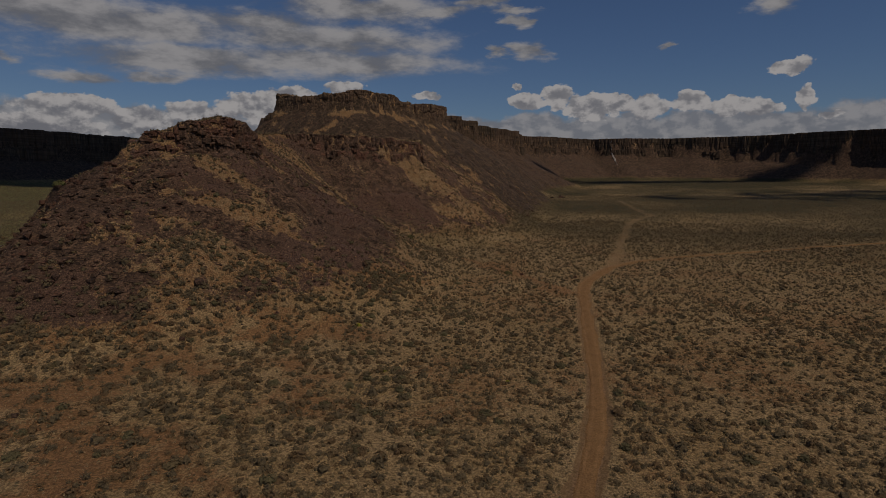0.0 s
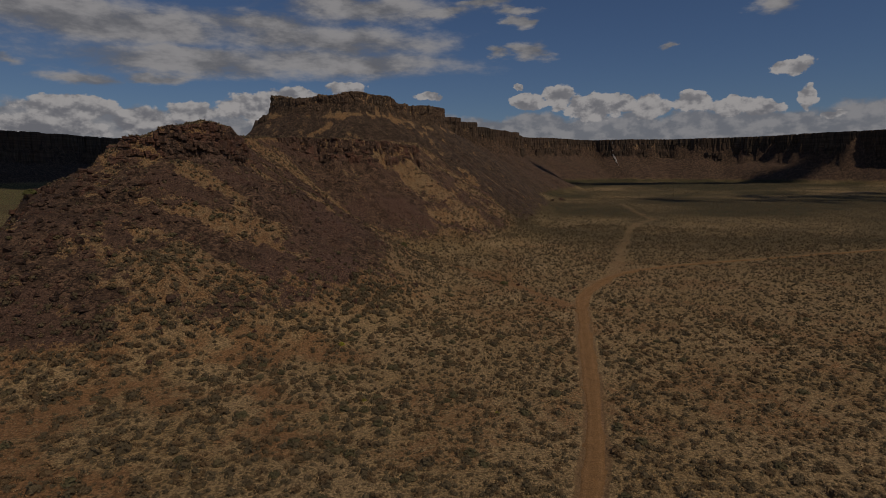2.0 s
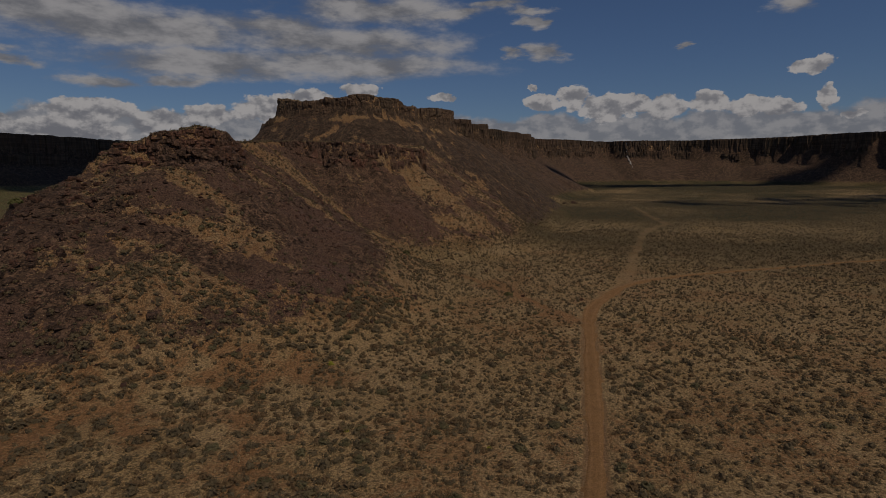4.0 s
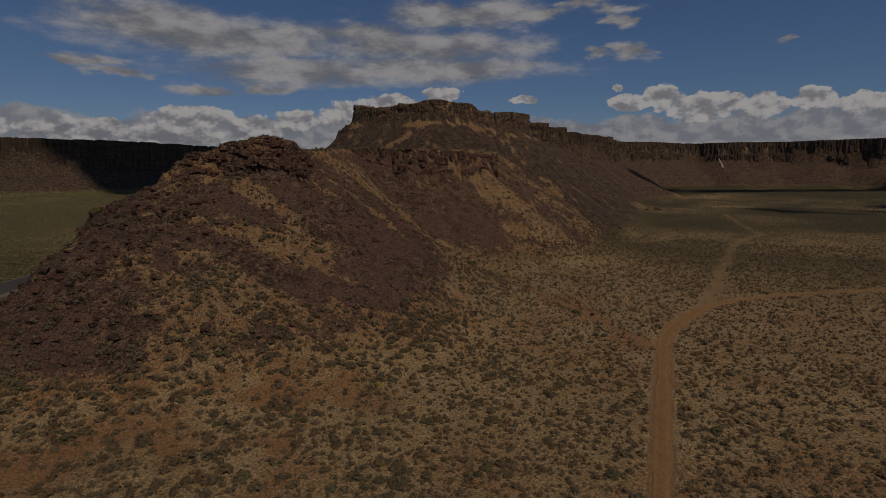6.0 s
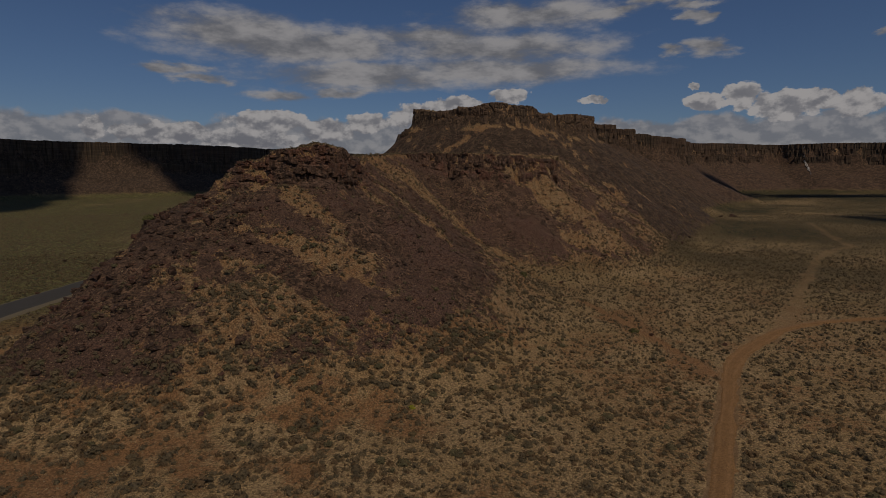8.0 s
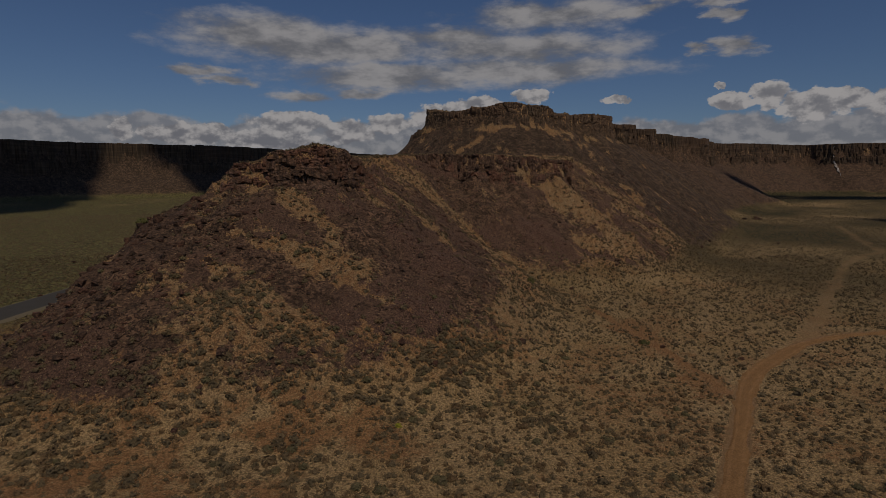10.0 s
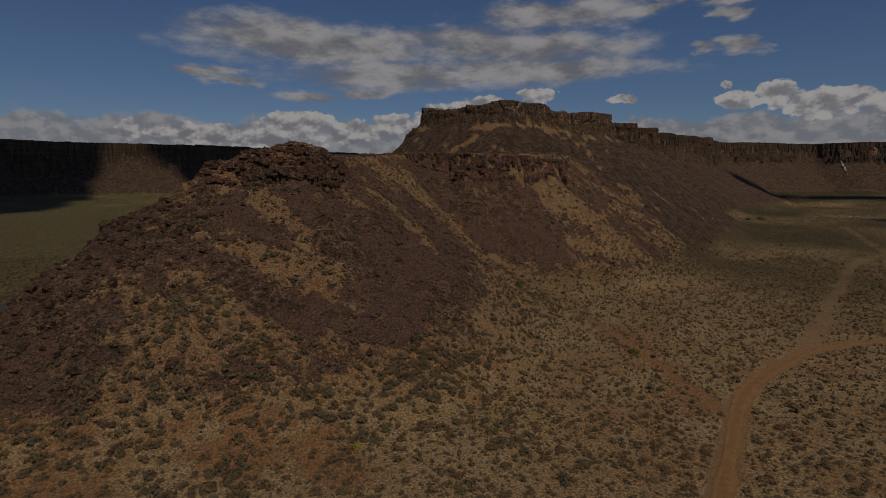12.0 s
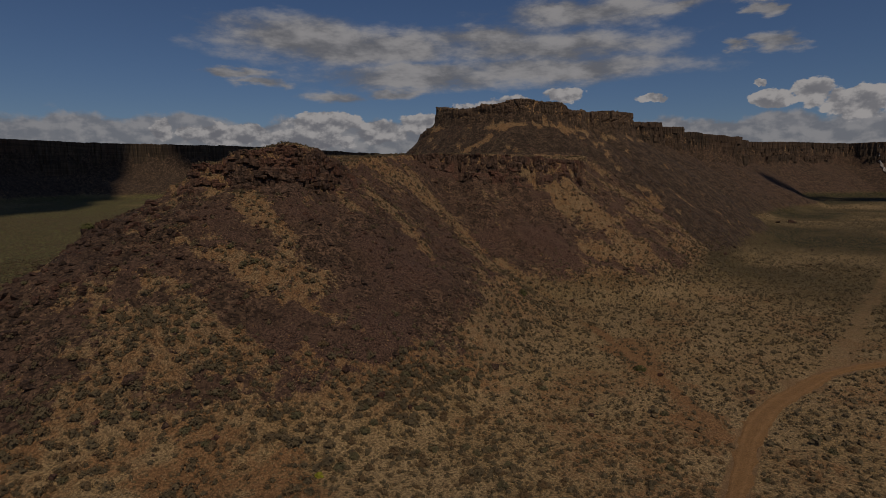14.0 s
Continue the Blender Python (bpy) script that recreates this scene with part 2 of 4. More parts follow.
def land(x, y):
    """Height of the land and what covers it, for arrays of places."""
    far = np.hypot(x, y)
    plain = 8 * smooth(200, 600, far) + 10 * smooth(600, 950, far) + 0.35 * fbm(x, y, 30, 3)
    hb, db, rb, cb = BENCH.height(x, y)
    hm, dm, rm, cm = RIM.height(x, y)
    ha, da, ra, ca = ACROSS.height(x, y)
    hb = hb - 0.95 * np.maximum(-98 - 8 * smooth(145, 156, y) - x, 0) * (1 - smooth(185, 215, y))
    hb = hb + 2.6 * np.exp(-((x + 57) ** 2 + (y - 124) ** 2) / 160.0)
    hb = hb + 2.6 * np.exp(-((x + 77) ** 2 + (y - 197) ** 2) / 90.0)
    hm = hm + 0.8 * np.exp(-((x + 47) / 24.0) ** 2 - ((y - 415) / 40.0) ** 2) * (1 - smooth(-0.6, 0.8, dm))
    hm = np.maximum(hm, LEDGE.height(x, y)[0])
    top = smax(smax(hb, hm, 2.0), ha, 1.0)
    z = smax(top, plain, 7.0)
    lift = np.clip((top - plain) / 8, 0, 1)
    own = hb > hm
    rb = fan(x, y, BENCH, 15)
    d, run = np.where(own, db, dm), np.where(own, rb, rm)
    # gullies and ribs that run down the scree
    flute = fbm(run / 1.0, d * 0.12, 9.0, 3) * smooth(2, 14, d) * lift
    flat = np.where(d < -1, 1.0, 0.0)
    z = z + 0.9 * flute * (1 - flat) + 0.30 * fbm(x, y, 4.5, 3) * lift + 0.10 * fbm(x + 5, y, 1.3, 2)
    road, north = along(x, y, ROAD)[0], along(x, y, NORTH)[0]
    trail = along(x, y, TRAIL)[0]
    z = z - 0.16 * (1 - smooth(1.2, 2.4, road))
    return dict(z=z, lift=lift, d=d, run=run, road=road, north=north, trail=trail, own=own, da=da, dm=dm, db=db, plain=plain)


def from_arrays(name, verts, faces, material, smooth_faces=True):
    me = bpy.data.meshes.new(name)
    faces = np.asarray(faces, np.int32)
    k = faces.shape[1]
    me.vertices.add(len(verts))
    me.vertices.foreach_set("co", np.asarray(verts, np.float32).ravel())
    me.loops.add(faces.size)
    me.loops.foreach_set("vertex_index", faces.ravel())
    me.polygons.add(len(faces))
    me.polygons.foreach_set("loop_start", np.arange(0, faces.size, k, dtype=np.int32))
    me.update(calc_edges=True)
    me.polygons.foreach_set("use_smooth", np.full(len(faces), smooth_faces))
    if material:
        me.materials.append(material)
    return me


def attribute(me, name, values):
    me.attributes.new(name, "FLOAT", "POINT").data.foreach_set("value", np.asarray(values, np.float32))

# ---- materials ----


def surface(name, build, rough=0.92):
    """A material whose colour and relief come from build(n, place)."""
    m = bpy.data.materials.new(name)
    m.use_nodes = True
    n = Nodes(m.node_tree)
    place = n.add("ShaderNodeNewGeometry").outputs["Position"]
    colour, relief, depth = build(n, place)
    bsdf = n.add("ShaderNodeBsdfPrincipled", {"Base Color": colour, "Roughness": rough, "Specular IOR Level": 0.25})
    if relief is not None:
        bump = n.add("ShaderNodeBump", {"Height": relief, "Strength": 0.9, "Distance": depth})
        n.tree.links.new(bump.outputs[0], bsdf.inputs["Normal"])
    n.tree.links.new(bsdf.outputs[0], n.add("ShaderNodeOutputMaterial").inputs[0])
    return m


def cells(n, place, scale, feature="F1"):
    node = n.add("ShaderNodeTexVoronoi", {"Vector": place, "Scale": scale}, feature=feature)
    return node.outputs["Distance"], node.outputs["Color"] if feature == "F1" else None


def earth(n, place):
    """Dry plain, scree, road: the cover is told by the mesh's own attributes."""
    scree = n.add("ShaderNodeAttribute", attribute_name="scree").outputs["Fac"]
    road = n.add("ShaderNodeAttribute", attribute_name="road").outputs["Fac"]
    bare = n.add("ShaderNodeAttribute", attribute_name="bare").outputs["Fac"]
    green = n.add("ShaderNodeAttribute", attribute_name="green").outputs["Fac"]
    fine = n.noise(place, 2.6, 6.0, 0.75)
    grain = n.ramp(n.noise(place, 5.0, 5.0, 0.85), 0.42, 0.60)
    mid = n.noise(place, 0.55, 5.0, 0.62)
    wide = n.noise(place, 0.045, 4.0, 0.55)
    mix = n.math("MULTIPLY_ADD", grain, 0.4, n.math("MULTIPLY", n.ramp(fine, 0.445, 0.565), 0.6))
    straw = n.mix(mix, (0.140, 0.094, 0.046), (0.530, 0.375, 0.192))
    straw = n.mix(n.ramp(wide, 0.4, 0.62), straw, n.mix(mix, (0.120, 0.079, 0.036), (0.480, 0.328, 0.156)))
    soil = n.mix(mix, (0.130, 0.069, 0.030), (0.390, 0.215, 0.096))
    base = n.mix(n.ramp(n.math("ADD", n.math("MULTIPLY", mid, 0.7), n.math("MULTIPLY", bare, 0.6)), 0.42, 0.74), straw, soil)
    spot, own = cells(n, place, 1.45)
    kind = n.add("ShaderNodeSeparateColor", {0: own})
    dot = n.math("MULTIPLY", n.ramp(n.math("MULTIPLY_ADD", fine, 0.25, spot), 0.36, 0.52, 1.0, 0.0), n.ramp(kind.outputs[0], 0.25, 0.5))
    base = n.mix(n.math("MULTIPLY", n.math("MULTIPLY", dot, 0.8), n.ramp(bare, 0.5, 1.0, 1.0, 0.25)), base, n.mix(n.math("MULTIPLY_ADD", kind.outputs[1], 0.5, n.math("MULTIPLY", grain, 0.5)), (0.040, 0.032, 0.014), (0.190, 0.150, 0.070)))
    hill = n.add("ShaderNodeAttribute", attribute_name="hill").outputs["Fac"]
    turf = n.mix(n.ramp(n.math("ADD", mid, n.math("MULTIPLY", wide, 0.5)), 0.6, 0.85), n.mix(mix, (0.085, 0.056, 0.029), (0.410, 0.278, 0.148)), n.mix(mix, (0.080, 0.043, 0.020), (0.370, 0.205, 0.095)))
    base = n.mix(n.math("MULTIPLY", hill, 0.85), base, turf)
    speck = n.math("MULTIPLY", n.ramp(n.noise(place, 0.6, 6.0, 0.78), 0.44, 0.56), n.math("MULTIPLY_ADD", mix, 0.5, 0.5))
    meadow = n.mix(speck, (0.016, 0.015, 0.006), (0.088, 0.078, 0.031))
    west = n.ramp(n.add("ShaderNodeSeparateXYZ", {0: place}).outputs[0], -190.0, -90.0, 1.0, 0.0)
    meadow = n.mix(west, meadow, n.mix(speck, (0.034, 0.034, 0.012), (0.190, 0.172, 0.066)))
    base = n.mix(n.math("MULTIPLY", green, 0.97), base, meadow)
    dist, hue = cells(n, place, 2.2)
    stone = n.mix(n.ramp(n.add("ShaderNodeSeparateColor", {0: hue}).outputs[0], 0.0, 1.0), (0.016, 0.011, 0.008), (0.205, 0.130, 0.086))
    red = n.add("ShaderNodeAttribute", attribute_name="red").outputs["Fac"]
    stone = n.mix(n.math("MULTIPLY_ADD", red, -0.25, 0.55), stone, n.mix(red, (0.046, 0.036, 0.026), (0.085, 0.050, 0.034)))
    rough = n.ramp(n.noise(place, 0.28, 6.0, 0.72), 0.40, 0.62)
    stone = n.mix(1.0, stone, n.mix(rough, (0.55, 0.55, 0.52), (1.35, 1.3, 1.22)), "MULTIPLY")
    stone = n.mix(n.math("MULTIPLY", red, n.ramp(wide, 0.42, 0.62)), stone, n.mix(mix, (0.024, 0.014, 0.010), (0.195, 0.113, 0.079)))
    tear = n.noise(place, 0.9, 6.0, 0.72)
    edge = n.ramp(n.math("ADD", scree, n.math("MULTIPLY_ADD", tear, 2.8, -1.4)), 0.38, 0.62)
    base = n.mix(edge, base, stone)
    dirt = n.mix(n.math("MULTIPLY", n.math("ADD", mix, mid), 0.5), (0.120, 0.072, 0.034), (0.360, 0.228, 0.112))
    rut = n.add("ShaderNodeAttribute", attribute_name="rut").outputs["Fac"]
    dirt = n.mix(n.math("MULTIPLY", rut, 0.7), dirt, n.mix(mix, (0.150, 0.082, 0.042), (0.400, 0.235, 0.130)))
    base = n.mix(n.ramp(n.math("ADD", road, n.math("MULTIPLY_ADD", mid, 0.5, -0.25)), 0.3, 0.7), base, dirt)
    relief = n.math("ADD", n.math("MULTIPLY", mix, 0.35), n.math("MULTIPLY", n.math("SUBTRACT", 0.6, dist), edge))
    relief = n.math("ADD", relief, n.math("MULTIPLY", n.math("MULTIPLY", tear, hill), 1.0))
    relief = n.math("ADD", relief, n.math("MULTIPLY", dot, n.math("SUBTRACT", 0.7, hill)))
    return base, relief, 0.3


def basalt(n, place, varnish=1.0):
    """Weathered basalt: brown-red varnish, dark joints, pale lichen flecks."""
    stretched = n.add("ShaderNodeVectorMath", {0: place, 1: (1.0, 1.0, 0.28)}, operation="MULTIPLY").outputs[0]
    a, b, c = n.noise(stretched, 0.9, 5.0, 0.65), n.noise(place, 0.13, 3.0, 0.5), n.noise(place, 5.0, 4.0, 0.7)
    col = n.mix(n.ramp(a, 0.3, 0.7), (0.054, 0.036, 0.026), (0.205, 0.130, 0.092))
    col = n.mix(n.ramp(b, 0.45, 0.62), col, n.mix(a, (0.108, 0.055, 0.039), (0.245, 0.132, 0.090)))
    col = n.mix(n.math("MULTIPLY", n.ramp(c, 0.66, 0.74), 0.5), col, (0.20, 0.165, 0.115))
    beds = n.noise(n.add("ShaderNodeVectorMath", {0: place, 1: (0.25, 0.25, 1.6)}, operation="MULTIPLY").outputs[0], 1.3, 4.0, 0.6)
    joints = n.noise(n.add("ShaderNodeVectorMath", {0: place, 1: (1.5, 1.5, 0.3)}, operation="MULTIPLY").outputs[0], 1.1, 4.0, 0.6)
    crack = n.math("MULTIPLY", n.ramp(n.math("ABSOLUTE", n.math("SUBTRACT", beds, 0.5)), 0.0, 0.03), n.ramp(n.math("ABSOLUTE", n.math("SUBTRACT", joints, 0.5)), 0.0, 0.025))
    col = n.mix(crack, n.mix(0.5, col, (0.016, 0.012, 0.010)), col)
    col = n.mix(1.0, col, (varnish, varnish * 0.97, varnish * 0.94), "MULTIPLY")
    return col, n.math("ADD", n.math("MULTIPLY", a, 0.6), n.math("MULTIPLY", crack, 0.5)), 0.5


def far_basalt(n, place):
    stretched = n.add("ShaderNodeVectorMath", {0: place, 1: (1.0, 1.0, 0.12)}, operation="MULTIPLY").outputs[0]
    a, b = n.noise(stretched, 0.35, 5.0, 0.65), n.noise(place, 0.02, 3.0, 0.5)
    col = n.mix(n.ramp(a, 0.3, 0.7), (0.046, 0.034, 0.023), (0.138, 0.100, 0.067))
    col = n.mix(n.ramp(b, 0.42, 0.62), col, n.mix(a, (0.060, 0.040, 0.027), (0.155, 0.102, 0.068)))
    beds = n.noise(n.add("ShaderNodeVectorMath", {0: place, 1: (0.05, 0.05, 1.0)}, operation="MULTIPLY").outputs[0], 0.45, 4.0, 0.6)
    col = n.mix(n.ramp(beds, 0.42, 0.60), n.mix(0.4, col, (0.020, 0.015, 0.010)), col)
    one = n.add("ShaderNodeNewGeometry").outputs["Random Per Island"]
    col = n.mix(1.0, col, n.mix(one, (0.82, 0.82, 0.82), (1.15, 1.13, 1.10)), "MULTIPLY")
    return col, a, 1.2


def leaf(dark, light, random_from="tint"):
    def build(n, place):
        if random_from == "tint":
            r = n.add("ShaderNodeAttribute", attribute_name="tint").outputs["Fac"]
        else:
            r = n.add("ShaderNodeObjectInfo").outputs["Random"]
        f = n.ramp(n.noise(place, 9.0, 4.0, 0.8), 0.34, 0.66)
        col = n.mix(n.math("MULTIPLY_ADD", f, 0.7, n.math("MULTIPLY", r, 0.3)), dark, light)
        dry = n.mix(f, (0.075, 0.048, 0.024), (0.250, 0.170, 0.090))
        return n.mix(n.ramp(r, 0.5, 0.85), col, dry), None, 0
    return build


def foliage(name, build):
    """Matt leaves that let some light through."""
    m = surface(name, build, 0.9)
    tree = m.node_tree
    bsdf = next(q for q in tree.nodes if q.type == "BSDF_PRINCIPLED")
    end = next(q for q in tree.nodes if q.type == "OUTPUT_MATERIAL")
    thin, both = tree.nodes.new("ShaderNodeBsdfTranslucent"), tree.nodes.new("ShaderNodeMixShader")
    tree.links.new(bsdf.inputs["Base Color"].links[0].from_socket, thin.inputs["Color"])
    both.inputs[0].default_value = 0.3
    for k, q in ((1, bsdf), (2, thin)):
        tree.links.new(q.outputs[0], both.inputs[k])
    tree.links.new(both.outputs[0], end.inputs[0])
    return m


EARTH = surface("earth", earth, 0.95)
ROCK = surface("basalt", basalt, 0.88)
RUBBLE = surface("varnished_basalt", lambda n, p: basalt(n, p, 0.66), 0.9)
CLIFF = surface("cliff_basalt", far_basalt, 0.9)
SAGE = foliage("sage_leaves", leaf((0.052, 0.040, 0.022), (0.252, 0.199, 0.118)))
SAGE_BIG = foliage("sage_leaves_large", leaf((0.052, 0.046, 0.022), (0.245, 0.215, 0.116), "object"))
GRASS = foliage("dry_grass", leaf((0.24, 0.178, 0.092), (0.54, 0.425, 0.255)))
YELLOW = surface("yellow_bloom", lambda n, p: (n.mix(n.noise(p, 5.0), (0.14, 0.15, 0.02), (0.42, 0.40, 0.04)), None, 0), 0.8)
FALL = surface("wet_pale_rock", lambda n, p: (n.mix(n.ramp(n.noise(n.add("ShaderNodeVectorMath", {0: p, 1: (1, 1, 0.2)}, operation="MULTIPLY").outputs[0], 0.6, 5.0, 0.7), 0.4, 0.6), (0.085, 0.070, 0.055), (0.46, 0.44, 0.41)), None, 0), 0.5)

# ---- ground ----
_az = np.radians(np.concatenate([np.linspace(-180, -66, 24)[:-1], np.linspace(-66, 44, 490), np.linspace(44, 180, 28)[1:-1]]))
_rr = np.concatenate([[0.02, 12, 25, 35], 42 * np.exp(np.arange(0, 600) * .0069), [2900, 3500, 4200, 4900]])


def band(v, lo, hi, soft):
    return smooth(lo - soft, lo + soft, v) * (1 - smooth(hi - soft, hi + soft, v))


# tongues of dark scree and of dry grass on the hill: from, to, half width
DARK_TONGUES = [(-55, 178, -36, 167, 4.1), (-41, 193, -27, 171, 9.7), (-38, 224, -20, 182, 5.1), (-52, 145, -27, 150, 2.4), (-34, 163, -25, 160, 4.5),
                (-73, 149, -59, 149, 3.6), (-63, 159, -56, 161, 1.5), (-89, 134, -79, 150, 5.8), (-86, 125, -72, 132, 5.7), (-71, 137, -64, 141, 2.3),
                (-71, 301, -46, 275, 6.2), (-52, 244, -33, 230, 3.6), (-27, 284, -8, 267, 11.6), (8, 276, 22, 282, 3.6), (16, 311, 30, 306, 7.0),
                (-68, 257, -45, 235, 2.8), (-76, 165, -63, 162, 3.3), (-100, 150, -88, 142, 6.0),
                (-100, 116, -82, 113, 9.0), (-90, 128, -70, 122, 6.0), (-80, 108, -66, 110, 4.0), (-70, 117, -60, 121, 2.4), (-112, 130, -100, 128, 7.0)]
GRASS_TONGUES = [(-71, 171, -54, 167, 3.6), (-58, 154, -42, 159, 5.5), (-45, 150, -36, 154, 1.9), (-86, 153, -74, 155, 1.5), (-70, 131, -62, 136, 2.0),
                 (-67, 141, -59, 141, 1.7), (-55, 138, -44, 136, 3.1), (-74, 234, -33, 199, 2.0), (-64, 202, -49, 196, 1.7), (-76, 264, -55, 270, 3.7),
                 (-60, 286, -28, 237, 3.0), (-15, 308, 16, 300, 5.7), (-2, 282, 13, 291, 3.2), (12, 340, 40, 366, 3.0), (-85, 145, -80, 146, 1.3)]

# pale grass under the mesa's cliff and beside the dark cones of scree
MESA_GRASS = [(-64, 391, -84, 373, 3.2), (-72, 392, -36, 397, 1.8), (-118, 404, -128, 385, 2.2), (-34, 398, -10, 402, 2.4), (-6, 395, 22, 372, 3.2), (8, 420, 40, 400, 2.6), (24, 440, 60, 415, 3.0)]


def tongue(x, y, lines):
    """Ragged patches along straight strips: 1 in the middle, 0 outside."""
    wx, wy = x + 2.2 * fbm(x + 21, y, 7, 3, 0.6), y + 2.2 * fbm(x, y + 47, 7, 3, 0.6)
    best = np.zeros(x.shape)
    for ax, ay, bx, by, w in lines:
        d = along(wx, wy, [(ax, ay), (bx, by)])[0]
        best = np.maximum(best, np.exp(-(d / (1.25 * w)) ** 2))
    return best


def cover(L, x, y):
    """What lies on the ground: scree, road, bare soil, green."""
    slope, run, d = L["lift"], L["run"], L["d"]
    ragged = 0.8 * fbm(x, y, 4.5, 4, 0.7) + 0.35 * fbm(x + 9, y + 77, 1.6, 2, 0.7)
    streak = 0.7 * fbm(run, d * 0.09, 13.0, 3) + 0.55 * fbm(run + 70, d * 0.16, 4.0, 2) + 0.35 * fbm(x, y, 30, 2) + ragged
    nose = smooth(176, 156, y) * smooth(-50, -62, x)
    patch = fbm(x + 33, y + 12, 12, 4, 0.65) + ragged
    streak = streak * (1 - nose) + (patch - 0.32 + 0.6 * smooth(-76, -98, x)) * nose
    own = np.where(L["own"], 1.0, 0.0)
    streak = streak * (1 - 0.35 * own) + own * (1.4 * tongue(x, y, DARK_TONGUES) - 1.15 * tongue(x, y, GRASS_TONGUES) - 0.9 * smooth(46, 56, d) * (1 - 0.8 * smooth(-58, -70, x)))
    streak = streak + (1 - own) * (0.85 + 0.4 * fbm(run + 40, d * 0.2, 16, 3, 0.6) - (1.3 + 0.5 * fbm(x, y, 3.0, 3, 0.7)) * tongue(x, y, MESA_GRASS) + 2.0 * band(d, -0.5, 3.0, 0.6)
                                   - (1.3 + 1.3 * fbm(x, y + 60, 9.0, 3)) * band(d, 3.6, 9.0, 1.6) * (1 - smooth(460, 500, y)))
    streak = np.where(own > 0, streak, streak * (1 - 0.75 * smooth(480, 560, y)) + 0.6 * smooth(440, 520, y))
    streak = streak + 1.0 * (1 - smooth(150, 250, np.minimum(L["da"], 999)))
    streak = streak + 1.3 * band(L["dm"], 0, 11, 1.5) * smooth(500, 560, y) + 1.0 * band(L["da"], 0, 14, 2)
    scree = smooth(-0.8, 0.8, streak + 0.12 - 0.5 * smooth(0.9, 0.35, slope)) * smooth(0.3, 0.9, slope) * smooth(-1.0, 1.5, d)
    road = 1 - smooth(1.3, 2.5, L["road"] + 0.35 * fbm(x, y, 6, 2))
    road = road * (1 - 0.4 * smooth(215, 280, np.hypot(x, y)))
    road = np.maximum(road, 0.46 * (1 - smooth(1.8, 5.0, L["north"] + 1.2 * fbm(x, y, 9, 3))))
    road = np.maximum(road, 0.75 * (1 - smooth(2.5, 6.5, np.hypot((x - 55) * 0.8, y - 192) + fbm(x, y, 5, 2))))
    where = np.clip(0.42 + 0.35 * smooth(0, -40, x) * (1 - smooth(150, 190, y)) + 0.5 * (1 - smooth(2, 9, L["trail"])), 0, 1)
    bare = np.clip(0.35 + 1.0 * fbm(x + 40, y, 11, 3), 0, 1) * where * (1 - smooth(260, 420, np.hypot(x, y)))
    bare = np.maximum(bare, 1.3 * (1 - smooth(0.4, 2.2, L["trail"] + 0.9 * fbm(x, y, 5, 3))))
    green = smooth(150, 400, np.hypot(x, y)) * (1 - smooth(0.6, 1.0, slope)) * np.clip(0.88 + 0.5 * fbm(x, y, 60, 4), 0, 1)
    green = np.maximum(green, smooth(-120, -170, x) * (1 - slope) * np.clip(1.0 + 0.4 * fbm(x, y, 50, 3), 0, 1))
    green = np.maximum(green, 0.3 * smooth(0.5, -0.5, L["d"] + 1.5) * slope * (1 - own))
    red = own * (1 - smooth(-60, -130, x)) + 0.25 * smooth(560, 700, y) * smooth(-200, -100, x)
    rut = np.exp(-((L["road"] - 0.9) / 0.35) ** 2)
    return scree, road, bare, green, red, slope, rut


def make_ground():
    az, rr = np.meshgrid(_az, _rr)
    x, y = (rr * np.sin(az) + 8).ravel(), (rr * np.cos(az) + 10).ravel()
    L = land(x, y)
    i = np.arange(x.size).reshape(az.shape)
    j = np.roll(i, -1, 1)
    faces = np.stack([i[1:], j[1:], j[:-1], i[:-1]], -1).reshape(-1, 4)
    me = from_arrays("ground", np.stack([x, y, L["z"]], 1), faces, EARTH)
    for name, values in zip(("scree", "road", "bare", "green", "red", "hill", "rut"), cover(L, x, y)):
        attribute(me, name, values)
    tagged(new("ground", me), "dry sagebrush plain rising into dark basalt scree slopes", "ground", kind="structure")


make_ground()



def track(n, place):
    """Packed orange-brown dirt with two paler wheel ruts."""
    side = n.add("ShaderNodeAttribute", attribute_name="side").outputs["Fac"]
    fine, mid = n.noise(place, 4.0, 5.0, 0.75), n.noise(place, 0.5, 4.0, 0.6)
    f = n.math("MULTIPLY", n.math("ADD", n.ramp(fine, 0.35, 0.65), mid), 0.5)
    dirt = n.mix(f, (0.110, 0.060, 0.023), (0.340, 0.188, 0.078))
    rut = n.ramp(n.math("ABSOLUTE", n.math("SUBTRACT", n.math("ABSOLUTE", side), 0.52)), 0.05, 0.24, 1.0, 0.0)
    dirt = n.mix(n.math("MULTIPLY", rut, n.math("MULTIPLY_ADD", mid, 0.8, 0.2)), dirt, n.mix(f, (0.145, 0.080, 0.033), (0.400, 0.228, 0.100)))
    return dirt, f, 0.12


TRACK = surface("packed_dirt", track, 0.95)


